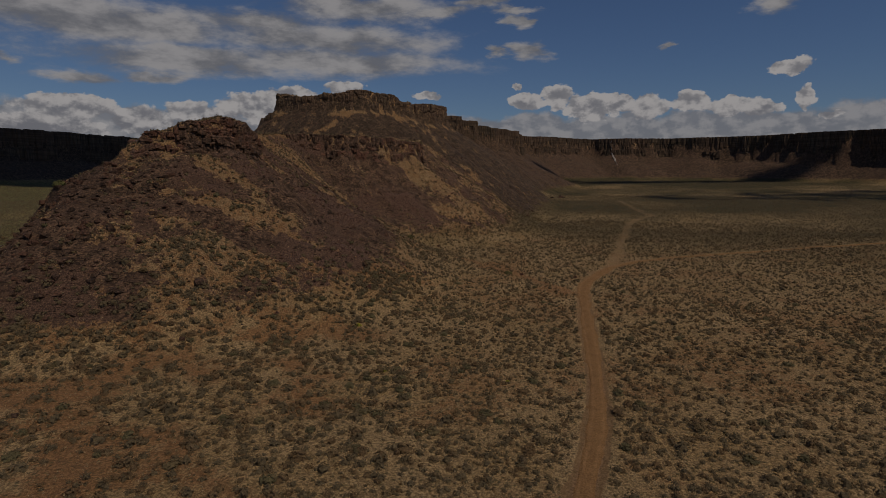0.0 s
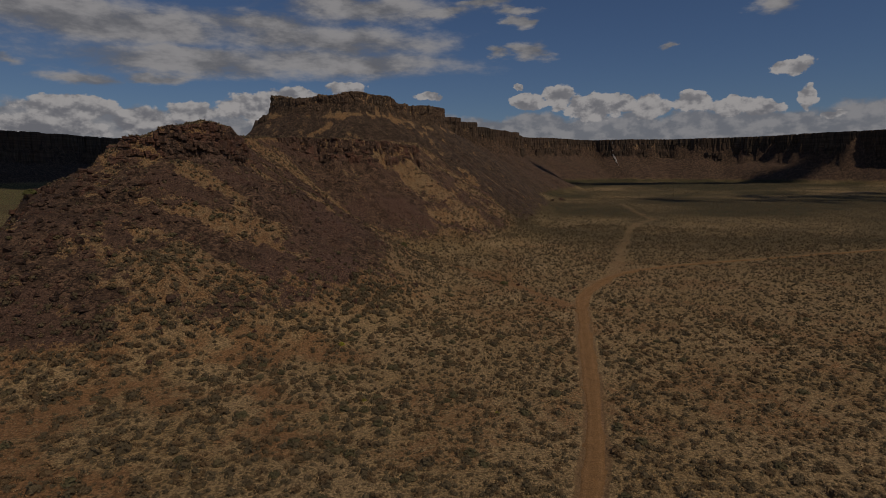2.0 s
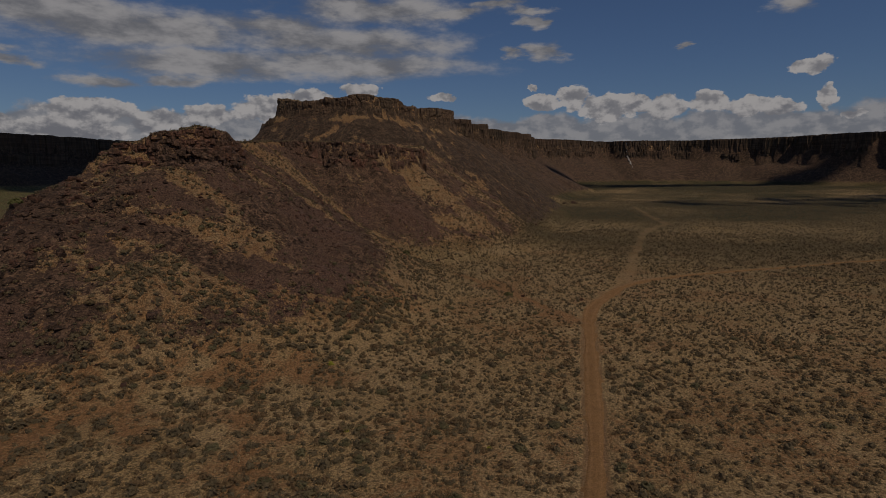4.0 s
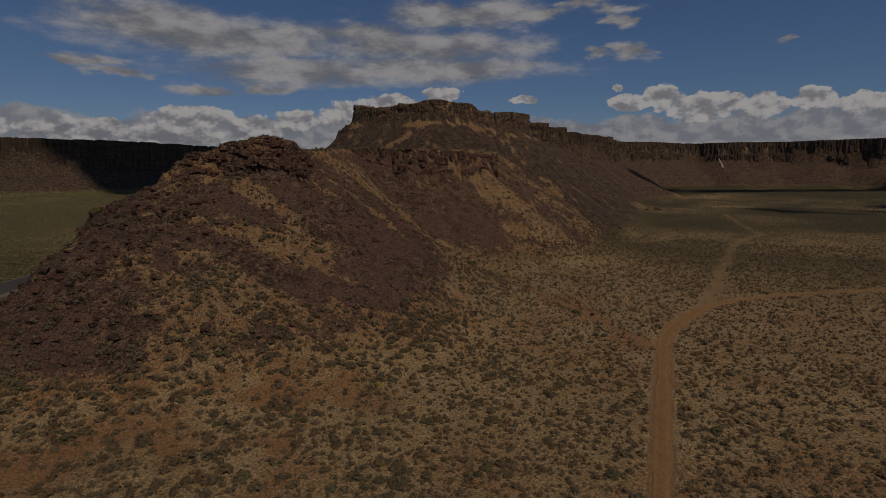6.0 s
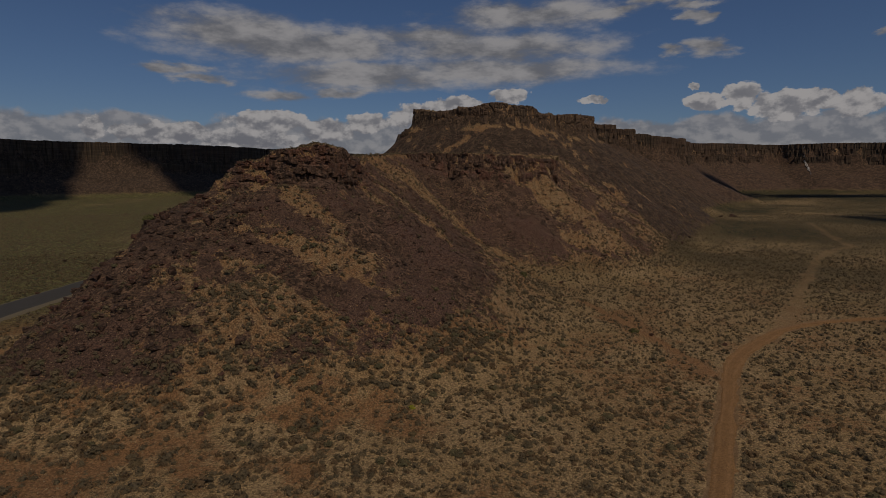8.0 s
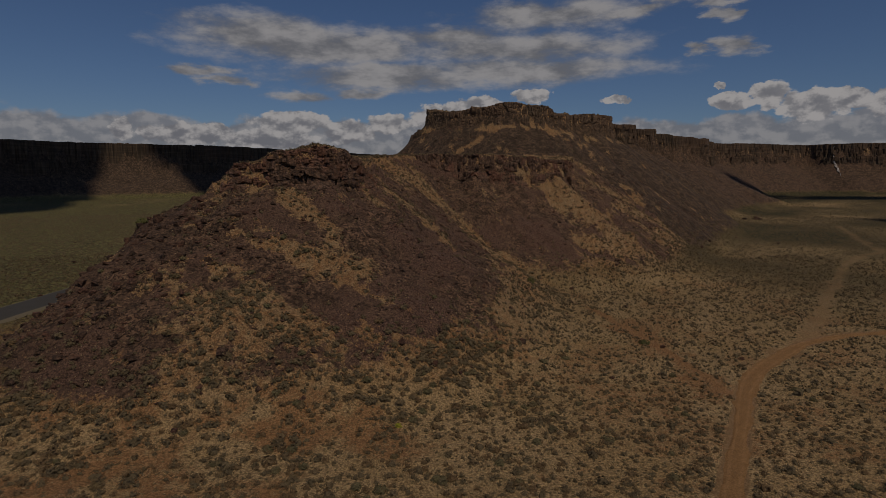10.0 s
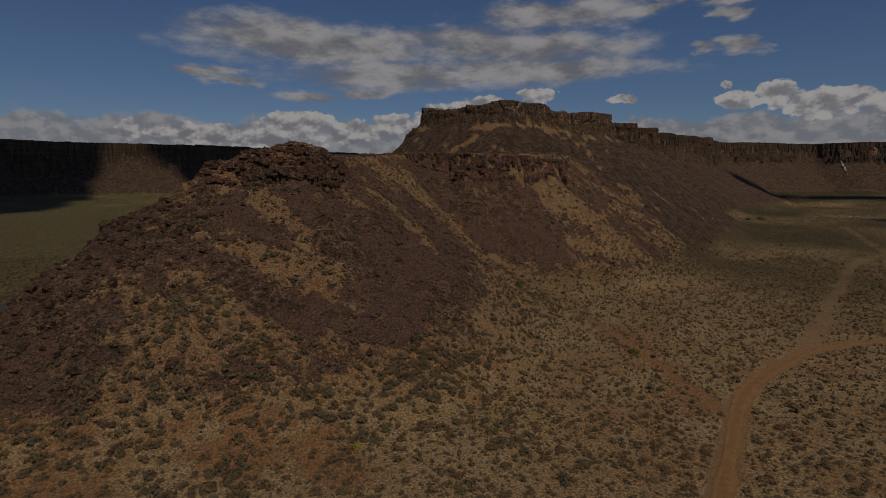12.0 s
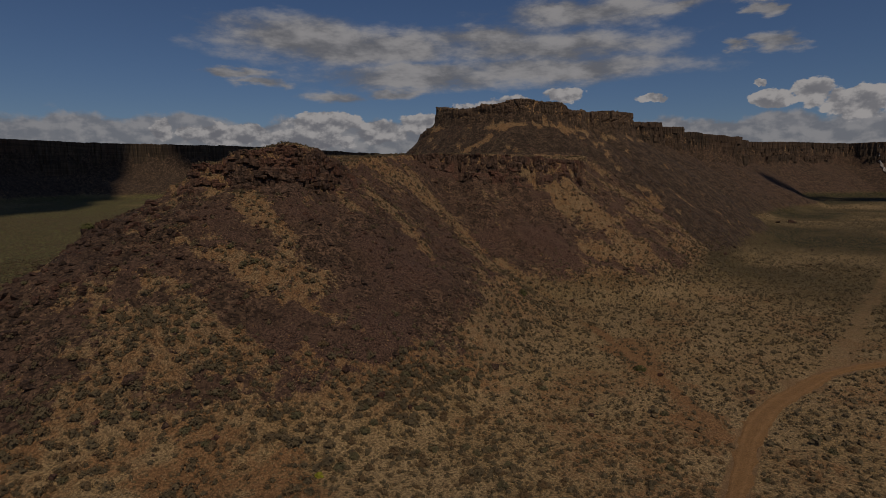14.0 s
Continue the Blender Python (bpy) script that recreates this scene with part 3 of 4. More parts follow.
def make_road(line, half, reach, label):
    pts = np.array(line, float)
    seg = np.hypot(*np.diff(pts, axis=0).T)
    run = np.concatenate([[0], np.cumsum(seg)])
    t = np.arange(0, min(run[-1], reach), 1.2)
    px, py = np.interp(t, run, pts[:, 0]), np.interp(t, run, pts[:, 1])
    k = np.ones(9) / 9
    px, py = np.convolve(np.pad(px, 4, "edge"), k, "valid"), np.convolve(np.pad(py, 4, "edge"), k, "valid")
    dx, dy = np.gradient(px), np.gradient(py)
    length = np.hypot(dx, dy)
    nx, ny = dy / length, -dx / length
    across = np.array([-1.25, -1, -.75, -.5, -.25, 0, .25, .5, .75, 1, 1.25])
    width = half * (1 + 0.25 * fbm(t, t * 0, 5.0, 3) + 0.45 * smooth(150, 170, py) * smooth(205, 190, py)) * (1 - 0.6 * smooth(195, 300, np.hypot(px, py)))
    x = px[:, None] + nx[:, None] * width[:, None] * across
    y = py[:, None] + ny[:, None] * width[:, None] * across
    z = land(x.ravel(), y.ravel())["z"].reshape(x.shape) + 0.07 + 0.0006 * np.hypot(x, y) - (0.45 + 0.35 * fbm(x, y, 2.5, 2)) * smooth(0.7, 1.25, np.abs(across))[None] - 0.05 * np.exp(-((np.abs(across) - 0.52) / 0.18) ** 2)[None]
    i = np.arange(x.size).reshape(x.shape)
    faces = np.stack([i[:-1, :-1], i[:-1, 1:], i[1:, 1:], i[1:, :-1]], -1).reshape(-1, 4)
    me = from_arrays("road", np.stack([x, y, z], -1).reshape(-1, 3), faces, TRACK)
    attribute(me, "side", np.broadcast_to(across, x.shape).ravel())
    tagged(new("road", me), label, "road", kind="structure")


make_road(ROAD, 1.42, 470, "orange-brown two-rut dirt road winding over the plain")


def highway():
    """A wide grey road on a low bank across the valley floor, with pale gravel edges."""
    def tar(n, place):
        side = n.add("ShaderNodeAttribute", attribute_name="side").outputs["Fac"]
        fine, mid = n.noise(place, 3.0, 5.0, 0.75), n.noise(place, 0.15, 4.0, 0.6)
        col = n.mix(n.math("MULTIPLY_ADD", fine, 0.5, n.math("MULTIPLY", mid, 0.5)), (0.030, 0.029, 0.026), (0.066, 0.063, 0.056))
        edge = n.ramp(n.math("ADD", n.math("ABSOLUTE", side), n.math("MULTIPLY", fine, 0.1)), 0.94, 1.06)
        return n.mix(edge, col, n.mix(fine, (0.08, 0.068, 0.045), (0.17, 0.145, 0.10))), fine, 0.04

    pts = np.array(HIGHWAY, float)
    run = np.concatenate([[0], np.cumsum(np.hypot(*np.diff(pts, axis=0).T))])
    t = np.arange(0, run[-1], 3.0)
    k = np.ones(11) / 11
    px, py = [np.convolve(np.pad(np.interp(t, run, c), 5, "edge"), k, "valid") for c in pts.T]
    dx, dy = np.gradient(px), np.gradient(py)
    length = np.hypot(dx, dy)
    across = np.array([-1.35, -1.1, -1, -.5, 0, .5, 1, 1.1, 1.35])
    x, y = px[:, None] + (dy / length)[:, None] * 6.6 * across, py[:, None] - (dx / length)[:, None] * 6.6 * across
    z = land(px, py)["plain"][:, None] + 0.6 - 0.1 * np.abs(across)[None] - 1.6 * smooth(1.05, 1.35, np.abs(across))[None] + 0 * x
    i = np.arange(x.size).reshape(x.shape)
    faces = np.stack([i[:-1, :-1], i[:-1, 1:], i[1:, 1:], i[1:, :-1]], -1).reshape(-1, 4)
    me = from_arrays("road", np.stack([x, y, z], -1).reshape(-1, 3), faces, surface("grey_tarmac", tar, 0.9))
    attribute(me, "side", np.broadcast_to(across, x.shape).ravel())
    tagged(new("road", me), "wide grey tarmac road with pale edges crossing the green valley", "road", kind="structure")


highway()

# ---- cliffs: basalt columns along the rims ----
rng = np.random.RandomState(11)


def rim_points(table, first, last, step):
    """Places along a table's cliff edge between two corners, with the outward way and the cliff's height."""
    ring = np.array(table.ring[first:last + 1], float)
    seg = np.hypot(*np.diff(ring, axis=0).T)
    run = np.concatenate([[0], np.cumsum(seg)])
    t = np.arange(0, run[-1], step)
    px, py = np.interp(t, run, ring[:, 0]), np.interp(t, run, ring[:, 1])
    k = np.clip(np.searchsorted(run, t, "right") - 1, 0, len(seg) - 1)
    ux, uy = np.diff(ring[:, 0])[k] / seg[k], np.diff(ring[:, 1])[k] / seg[k]
    ox, oy = uy, -ux                                    # try one side, flip if that is inward
    flip = np.where(inside(px + ox * 6, py + oy * 6, table.ring), -1.0, 1.0)
    ox, oy = ox * flip, oy * flip
    off = np.linspace(-26, 26, 209)
    gx, gy = px[:, None] + ox[:, None] * off, py[:, None] + oy[:, None] * off
    _, d, _, cliff = table.height(gx.ravel(), gy.ravel())
    d = d.reshape(gx.shape)
    e = off[np.argmax(d > 0, axis=1)]
    return px + ox * e, py + oy * e, ox, oy, cliff.reshape(gx.shape)[:, 104]


def prisms(name, cx, cy, r, z0, z1, material, sides=6):
    """Many upright, slightly uneven prisms in one mesh."""
    n = len(cx)
    a = np.linspace(0, 2 * np.pi, sides, endpoint=False)[None] + rng.rand(n, 1) * 6.28
    rad = r[:, None] * (0.85 + 0.3 * rng.rand(n, sides))
    x, y = cx[:, None] + rad * np.cos(a), cy[:, None] + rad * np.sin(a)
    lean = 1 + 0.10 * rng.rand(n, 1)
    bx, by = cx[:, None] + rad * lean * np.cos(a), cy[:, None] + rad * lean * np.sin(a)
    top = z1[:, None] + 0.25 * r[:, None] * (rng.rand(n, sides) - 0.5)
    verts = np.concatenate([np.stack([bx, by, np.broadcast_to(z0[:, None], x.shape)], -1), np.stack([x, y, top], -1)], 1).reshape(-1, 3)
    base = (np.arange(n) * 2 * sides)[:, None]
    k = np.arange(sides)
    k2 = (k + 1) % sides
    quads = np.stack([base + k, base + k2, base + sides + k2, base + sides + k], -1).reshape(-1, 4)
    caps = [np.stack([base[:, 0] + sides + c for c in (0, 1 + 2 * q, 2 + 2 * q, 3 + 2 * q)], -1) for q in range((sides - 2) // 2)]
    return from_arrays(name, verts, np.concatenate([quads] + caps), material, False)


def columns(name, table, start, end, width, depth, label, tier=False, cuts=1):
    """A cliff of close-set columns that jut a little, some broken short."""
    x, y, ox, oy, cliff = rim_points(table, corner(table, *start), corner(table, *end), width * 0.55)
    n = len(x)
    xs, ys, rs, lo, hi = [], [], [], [], []
    block = fbm(np.arange(n) * 1.0, np.zeros(n), 7.0, 2)
    for row in range(depth):
        jut = rng.rand(n)
        r = width * (0.5 + 0.75 * rng.rand(n) ** 2)
        inset = r * 0.9 - 0.6 - 0.045 * cliff + row * width * 0.7 - width * (0.22 * jut + 0.35 * block)
        qx, qy = x - ox * inset + (rng.rand(n) - 0.5) * width * 0.25, y - oy * inset + (rng.rand(n) - 0.5) * width * 0.25
        crown = land(qx - ox * 2.5, qy - oy * 2.5)["z"]
        upper = 0.72 if tier else 1.05
        top = crown - np.minimum(cliff * 0.10, 2.0) * (jut ** 5 + 0.5 * np.clip(block, 0, 1)) * (row == 0) - 0.15 * rng.rand(n) + 0.1
        xs.append(qx), ys.append(qy), rs.append(r), hi.append(top), lo.append(crown - cliff * upper - 1.0)
        if row == 0:                                    # stubs and spalled pieces at the foot
            stub = rng.rand(n) < 0.45
            sx, sy = qx + ox * width * 0.5, qy + oy * width * 0.5
            xs.append(sx[stub]), ys.append(sy[stub]), rs.append(r[stub] * 0.8), lo.append((crown - cliff * upper - 2.0)[stub])
            hi.append((crown - cliff * upper * (0.35 + 0.6 * rng.rand(n)))[stub])
        if tier and row < 2:
            lip = (0.5 + 0.06 * cliff) + table.ledge * smooth(18, 32, cliff)
            fx, fy = qx + ox * lip, qy + oy * lip
            keep = fbm(fx, fy, 60, 2) > 0.1
            top2 = crown - cliff * (0.66 + 0.06 * rng.rand(n) + 0.05 * block)
            xs.append(fx[keep]), ys.append(fy[keep]), rs.append(r[keep] * 1.1), hi.append(top2[keep]), lo.append((crown - cliff * 1.08 - 2)[keep])
    cat = np.concatenate
    cx, cy, cr, z0, z1 = cat(xs), cat(ys), cat(rs), cat(lo), cat(hi)
    parts = [[], [], [], [], []]
    for q in range(cuts):                               # joints across the columns: stacked lengths, each a little out of line
        f0, f1 = q / cuts, (q + 1) / cuts
        wob = 0.5 / cuts * (fbm(cx * 3, cy * 3, 3.0, 1) + 0.6 * (rng.rand(len(cx)) - 0.5))
        a = z0 + (z1 - z0) * np.clip(f0 + (wob if q else 0), 0, 1) - 0.3
        b = z0 + (z1 - z0) * np.clip(f1 + (wob if q < cuts - 1 else 0), 0, 1)
        for store, v in zip(parts, (cx + (rng.rand(len(cx)) - 0.5) * width * 0.5, cy + (rng.rand(len(cx)) - 0.5) * width * 0.5, cr * rng.uniform(0.75, 1.2, len(cx)), a, b)):
            store.append(v)
    me = prisms(name, *[cat(v) for v in parts], CLIFF)
    return tagged(new(name, me), label, "cliff", kind="stuff")


columns("mesa_cliff", RIM, (-13, 484), (98, 756), 2.2, 2, "stepped basalt cliff blocks behind the mesa", True, 4)
columns("mesa_cliff", LEDGE, (-134, 420), (-112, 404), 1.8, 2, "low basalt ledge under the mesa's end", False, 3)
columns("rim_cliff", RIM, (98, 756), (760, 250), 3.6, 2, "tall columned basalt cliff ringing the basin", True, 3)
columns("rim_cliff", ACROSS, (-760, 200), (-400, 1500), 4.2, 2, "dark basalt cliff across the valley", True)

# ---- rock shapes ----


def hull(seed, flat=1.0, points=16, square=False, stone=ROCK):
    """An angular stone about 1 across: the hull of points near a box's sides, or of a box with broken corners."""
    r = random.Random(seed)
    bm = bmesh.new()
    if square:
        for k in range(8):
            c = Vector([(-.5, .5)[k >> q & 1] * r.uniform(0.8, 1.02) for q in range(3)])
            for q in range(3):
                v = c.copy()
                v[q] *= r.uniform(0.80, 0.97)
                v.z *= flat
                bm.verts.new(v)
    else:
        for k in range(points):
            v = Vector([r.uniform(-1, 1) for _ in range(3)])
            m = max(abs(c) for c in v)
            v = v / m * r.uniform(0.82, 1.0) * 0.5
            v.z *= flat
            bm.verts.new(v)
    bmesh.ops.convex_hull(bm, input=bm.verts)
    bmesh.ops.delete(bm, geom=[v for v in bm.verts if not v.link_faces], context="VERTS")
    me = bpy.data.meshes.new("rock")
    bm.to_mesh(me)
    bm.free()
    me.materials.append(stone)
    return me


BLOCKS = [hull(100 + k, 0.75, square=True) for k in range(12)]
STONES = [hull(300 + k, 0.7, 14, stone=RUBBLE) for k in range(8)]


def joints(u, v, w, h, seed):
    """Jointed rock on a face: for places u along and v down, each cell's own number and the distance to its nearest joint."""
    bed = v / h + 0.35 * fbm(u, v * 0.3, 4.0 * w, 2)
    best, second, mine = np.full(u.shape, 9.0), np.full(u.shape, 9.0), np.zeros(u.shape)
    cu, cv = np.floor(u / w).astype(int), np.floor(bed).astype(int)
    for du in (-1, 0, 1):
        for dv in (-1, 0, 1):
            i, j = cu + du, cv + dv
            px, py = i + 0.1 + 0.8 * _h[(i * 7 + seed) & 255, (j * 3 + seed) & 255], j + 0.2 + 0.6 * _h[(i * 5 + seed + 31) & 255, (j * 11 + 7) & 255]
            d = np.maximum(np.abs(u / w - px), np.abs(bed - py)) * 0.8 + 0.2 * np.hypot(u / w - px, bed - py)
            own = _h[(i * 13 + seed + 3) & 255, (j * 17 + 5) & 255]
            near = d < best
            second = np.where(near, best, np.minimum(second, d))
            mine, best = np.where(near, own, mine), np.where(near, d, best)
    return mine, second - best


def rock_face(table, first, last, w, h, parent, step=0.24, rows=58, stone=ROCK, depth=1.0):
    """The crag's own face: a close mesh hung over the cliff, stepped and split along its joints."""
    x, y, ox, oy, cliff = rim_points(table, first, last, step)
    k = np.ones(13) / 13
    x, y, cliff = [np.convolve(np.pad(q, 6, "edge"), k, "valid") for q in (x, y, cliff)]
    e = 2.5
    gx = table.height(x + e, y)[1] - table.height(x - e, y)[1]
    gy = table.height(x, y + e)[1] - table.height(x, y - e)[1]
    gx, gy = [np.convolve(np.pad(q, 6, "edge"), k, "valid") for q in (gx, gy)]
    g = np.hypot(gx, gy) + 1e-6
    ox, oy = gx / g, gy / g
    lip = 0.5 + table.batter * cliff
    o = -2.2 + (2 * lip + 4.2)[:, None] * np.linspace(0, 1, 120)[None]
    z = land((x[:, None] + ox[:, None] * o).ravel(), (y[:, None] + oy[:, None] * o).ravel())["z"].reshape(o.shape)
    run = np.concatenate([np.zeros((len(x), 1)), np.cumsum(np.hypot(np.diff(o, axis=1), np.diff(z, axis=1)), axis=1)], 1)
    o2, z2, v = np.zeros((len(x), rows)), np.zeros((len(x), rows)), np.zeros((len(x), rows))
    for q in range(len(x)):
        t = np.linspace(0, run[q, -1], rows)
        o2[q], z2[q], v[q] = np.interp(t, run[q], o[q]), np.interp(t, run[q], z[q]), t
    u = np.broadcast_to((np.arange(len(x)) * step)[:, None], v.shape)
    down = np.linspace(0, 1, rows)[None] + 0 * v
    big, gap = joints(u, z2, 2.3 * w, 2.0 * h, 11)
    small, slit = joints(u + 3, z2, w * 0.8, h * 0.7, 47)
    jut = 0.9 * (big - 0.45) + 0.42 * (small - 0.5) - 0.5 * np.exp(-(gap / 0.10) ** 2) - 0.26 * np.exp(-(slit / 0.10) ** 2) + 0.5 * fbm(u, z2, 5.0, 3) + 0.12 * fbm(u, z2, 0.7, 2)
    ends = smooth(0, 0.05, np.linspace(0, 1, len(x)))[:, None] * smooth(1, 0.95, np.linspace(0, 1, len(x)))[:, None]
    hold = smooth(0.0, 0.14, down) * smooth(1.0, 0.86, down + 0.10 * fbm(u, z2, 3.0, 2)) * ends
    jut = (jut * depth + 0.30) * hold - 0.35 * (1 - hold)
    px, py = x[:, None] + ox[:, None] * (o2 + jut * 0.9), y[:, None] + oy[:, None] * (o2 + jut * 0.9)
    i = np.arange(u.size).reshape(u.shape)
    faces = np.stack([i[:-1, :-1], i[:-1, 1:], i[1:, 1:], i[1:, :-1]], -1).reshape(-1, 4)
    verts = np.stack([px, py, z2 + jut * 0.4], -1).reshape(-1, 3) - np.array(parent.location)
    ob = new("rock_face", from_arrays("rock_face", verts, faces, stone, False))
    ob.parent = parent


def outcrop(name, label, table, first, last, width, tall, cap, spill):
    """A jointed cliff band: courses of close-set blocks laid up its face, each one a rock of its own."""
    x, y, ox, oy, cliff = rim_points(table, first, last, width * 0.93)
    e = 1.5                                             # the face's true outward way
    gx = table.height(x + e, y)[1] - table.height(x - e, y)[1]
    gy = table.height(x, y + e)[1] - table.height(x, y - e)[1]
    g = np.hypot(gx, gy) + 1e-6
    ox, oy = gx / g, gy / g
    root = tagged(new(name), label, "outcrop")
    root.location = (float(x.mean()), float(y.mean()), float(land(x, y)["z"].min()))
    rock_face(table, first, last, width, tall, root)
    crown = land(x - ox * 1.5, y - oy * 1.5)["z"]
    bed = fbm(np.arange(len(x)) * 1.0, np.zeros(len(x)), 6.0, 2)
    swell = fbm(np.arange(len(x)) * 1.0, np.ones(len(x)) * 9, 4.0, 2)
    spots = []
    for k in range(len(x)):
        depth = rng.uniform(0.0, 0.35) * tall + 0.3 * bed[k]
        lip = 0.5 + table.batter * cliff[k]
        while depth < cliff[k] * 0.98:
            h = tall * rng.choice([0.45, 0.7, 1.0, 1.5], p=[.25, .3, .25, .2]) * rng.uniform(0.85, 1.15)
            spots.append((k, depth, h, lip, False))
            depth += h * 0.98
        for _ in range(2):                              # slipped and toppled pieces
            if rng.rand() < spill:
                spots.append((k, rng.uniform(0.1, 1.15) * cliff[k], tall * rng.uniform(0.5, 1.1), lip, True))
    rng.shuffle(spots)
    for k, depth, h, lip, slipped in [spots[q] for q in range(min(cap, len(spots)))]:
        k = int(k)
        w = width * rng.choice([0.7, 1.0, 1.45, 1.9], p=[.25, .35, .25, .15]) * rng.uniform(0.9, 1.1)
        thick = rng.uniform(1.4, 2.4)
        out = 2 * lip * min(1.0, (depth + h * 0.5) / cliff[k]) - thick * 0.5 + 0.35 + 0.25 * swell[k] + rng.uniform(-0.25, 0.40)
        ob = new("rock_block", BLOCKS[rng.randint(len(BLOCKS))])
        ob.parent = root
        side = rng.uniform(-.4, .4) * width
        px, py = x[k] + ox[k] * out - oy[k] * side, y[k] + oy[k] * out + ox[k] * side
        face, tip = math.degrees(math.atan2(oy[k], ox[k])), 24 if slipped else 6
        turn = pose(px, py, crown[k] - depth - h * 0.5, rng.uniform(-tip, tip), rng.uniform(-tip, tip), face + rng.uniform(-18, 18))
        ob.matrix_local = Matrix.Translation(-root.location) @ turn @ Matrix.Diagonal((thick, w * 1.1, h * 1.12 / 0.75, 1))
    return root


outcrop("rock_outcrop", "blocky red-brown basalt crag crowning the near hill", BENCH, 0, 6, 1.5, 1.3, 110, 0.5)
outcrop("rock_outcrop", "reddish jointed basalt band along the bench rim", BENCH, 9, 14, 1.5, 1.9, 45, 0.3)

mesa = tagged(new("mesa_cliff"), "dark brown jointed basalt cliff capping the flat-topped mesa", "cliff")
mesa.location = (-60, 420, 76)
rock_face(RIM, corner(RIM, -127, 450), corner(RIM, -13, 484), 1.25, 3.4, mesa, 0.4, 44, CLIFF, 1.25)

# ---- scattered cover ----


def polar(n, r0, r1, a0=-64.0, a1=42.0):
    """Random places in the wedge that the path looks over."""
    r = np.sqrt(rng.rand(n) * (r1 * r1 - r0 * r0) + r0 * r0)
    a = np.radians(a0 + (a1 - a0) * rng.rand(n))
    return r * np.sin(a) + 8, r * np.cos(a) + 10


def tuft(blades, core, seed, spread=1.0, leaf_size=0.27):
    """One shrub of unit radius as vertices and triangles: an uneven low dome shingled with sprays of leaves."""
    r = np.random.RandomState(seed)
    verts, tris = [], []
    lobes = [(r.uniform(0, 6.28), r.uniform(0.15, 0.4), r.uniform(.75, 1.05)) for _ in range(3)]

    def reach(a):
        """How far the outline bulges on this side."""
        return 0.74 + 0.26 * max(math.cos(a - c) * g for c, _, g in lobes)
    if core:
        ring = core
        a = np.linspace(0, 2 * np.pi, ring, endpoint=False) + r.rand() * 6
        out = np.array([reach(q) for q in a])
        lower = np.stack([np.cos(a) * out * .72, np.sin(a) * out * .72, np.full(ring, -0.18)], 1)
        b = a + np.pi / ring
        upper = np.stack([np.cos(b) * out * .52, np.sin(b) * out * .52, r.uniform(.32, .52, ring)], 1)
        verts += [*lower, *upper, np.array([r.uniform(-.15, .15), r.uniform(-.15, .15), r.uniform(.55, .66)])]
        for k in range(ring):
            q = (k + 1) % ring
            tris += [(k, q, ring + k), (q, ring + q, ring + k), (ring + k, ring + q, 2 * ring)]
    for k in range(blades):
        a, up = r.rand() * 6.28, np.arccos(1 - r.rand() * 0.92)
        way = np.array([np.cos(a) * np.sin(up) * reach(a), np.sin(a) * np.sin(up) * reach(a), np.cos(up) * 0.8 + 0.08])
        face = way + r.uniform(-.5, .5, 3) + np.array([0, 0, 0.35])
        u = np.cross(face, r.randn(3))
        u /= np.linalg.norm(u)
        v = np.cross(face, u) / np.linalg.norm(face)
        c, w = way * r.uniform(.82, 1.06) * spread, leaf_size * r.uniform(.7, 1.3)
        i = len(verts)
        verts += [c + u * w, c - u * w * 0.6 + v * w * 0.8, c - u * w * 0.5 - v * w]
        tris.append((i, i + 1, i + 2))
    return np.array(verts), np.array(tris)


def strew(name, templates, x, y, z, size, squash, tint, material, label, category, soft=False):
    """Many small plants or stones joined into one mesh."""
    vs, fs, ts, base = [], [], [], 0
    pick = rng.randint(len(templates), size=len(x))
    for k, (tv, tf) in enumerate(templates):
        s = np.nonzero(pick == k)[0]
        if not len(s):
            continue
        a = rng.rand(len(s)) * 6.283
        c, n = np.cos(a)[:, None], np.sin(a)[:, None]
        sz = size[s][:, None]
        v = np.stack([x[s][:, None] + sz * (c * tv[:, 0] - n * tv[:, 1]), y[s][:, None] + sz * (n * tv[:, 0] + c * tv[:, 1]),
                      z[s][:, None] + sz * squash[s][:, None] * tv[:, 2]], -1)
        vs.append(v.reshape(-1, 3))
        fs.append((tf[None] + (base + np.arange(len(s)) * len(tv))[:, None, None]).reshape(-1, 3))
        ts.append(np.repeat(tint[s], len(tv)))
        base += len(s) * len(tv)
    me = from_arrays(name, np.concatenate(vs), np.concatenate(fs), material, soft)
    attribute(me, "tint", np.concatenate(ts))
    return tagged(new(name, me), label, category, kind="stuff")


NEAR = [tuft(32, 4, 40 + k, 1.0, 0.18) for k in range(8)]
MID = [tuft(5, 3, 60 + k, 1.0, 0.34) for k in range(6)]
FAR = []
for _k in range(5):                                     # far off a shrub is a four-sided knob
    _r = np.random.RandomState(80 + _k)
    FAR.append((np.array([[.9, 0, -.1], [0, .9, -.1], [-.9, 0, -.1], [0, -.9, -.1], [0, 0, .8]]) + _r.uniform(-.2, .2, (5, 3)), np.array([(0, 1, 4), (1, 2, 4), (2, 3, 4), (3, 0, 4)])))
BLADES = [tuft(5, 0, 120 + k, 0.75, 0.3) for k in range(6)]


def big_zone(x, y):
    """Where the bushes stand apart and grow large: the red soil below the hill's nose."""
    return smooth(8, -22, x) * (1 - smooth(150, 175, y))


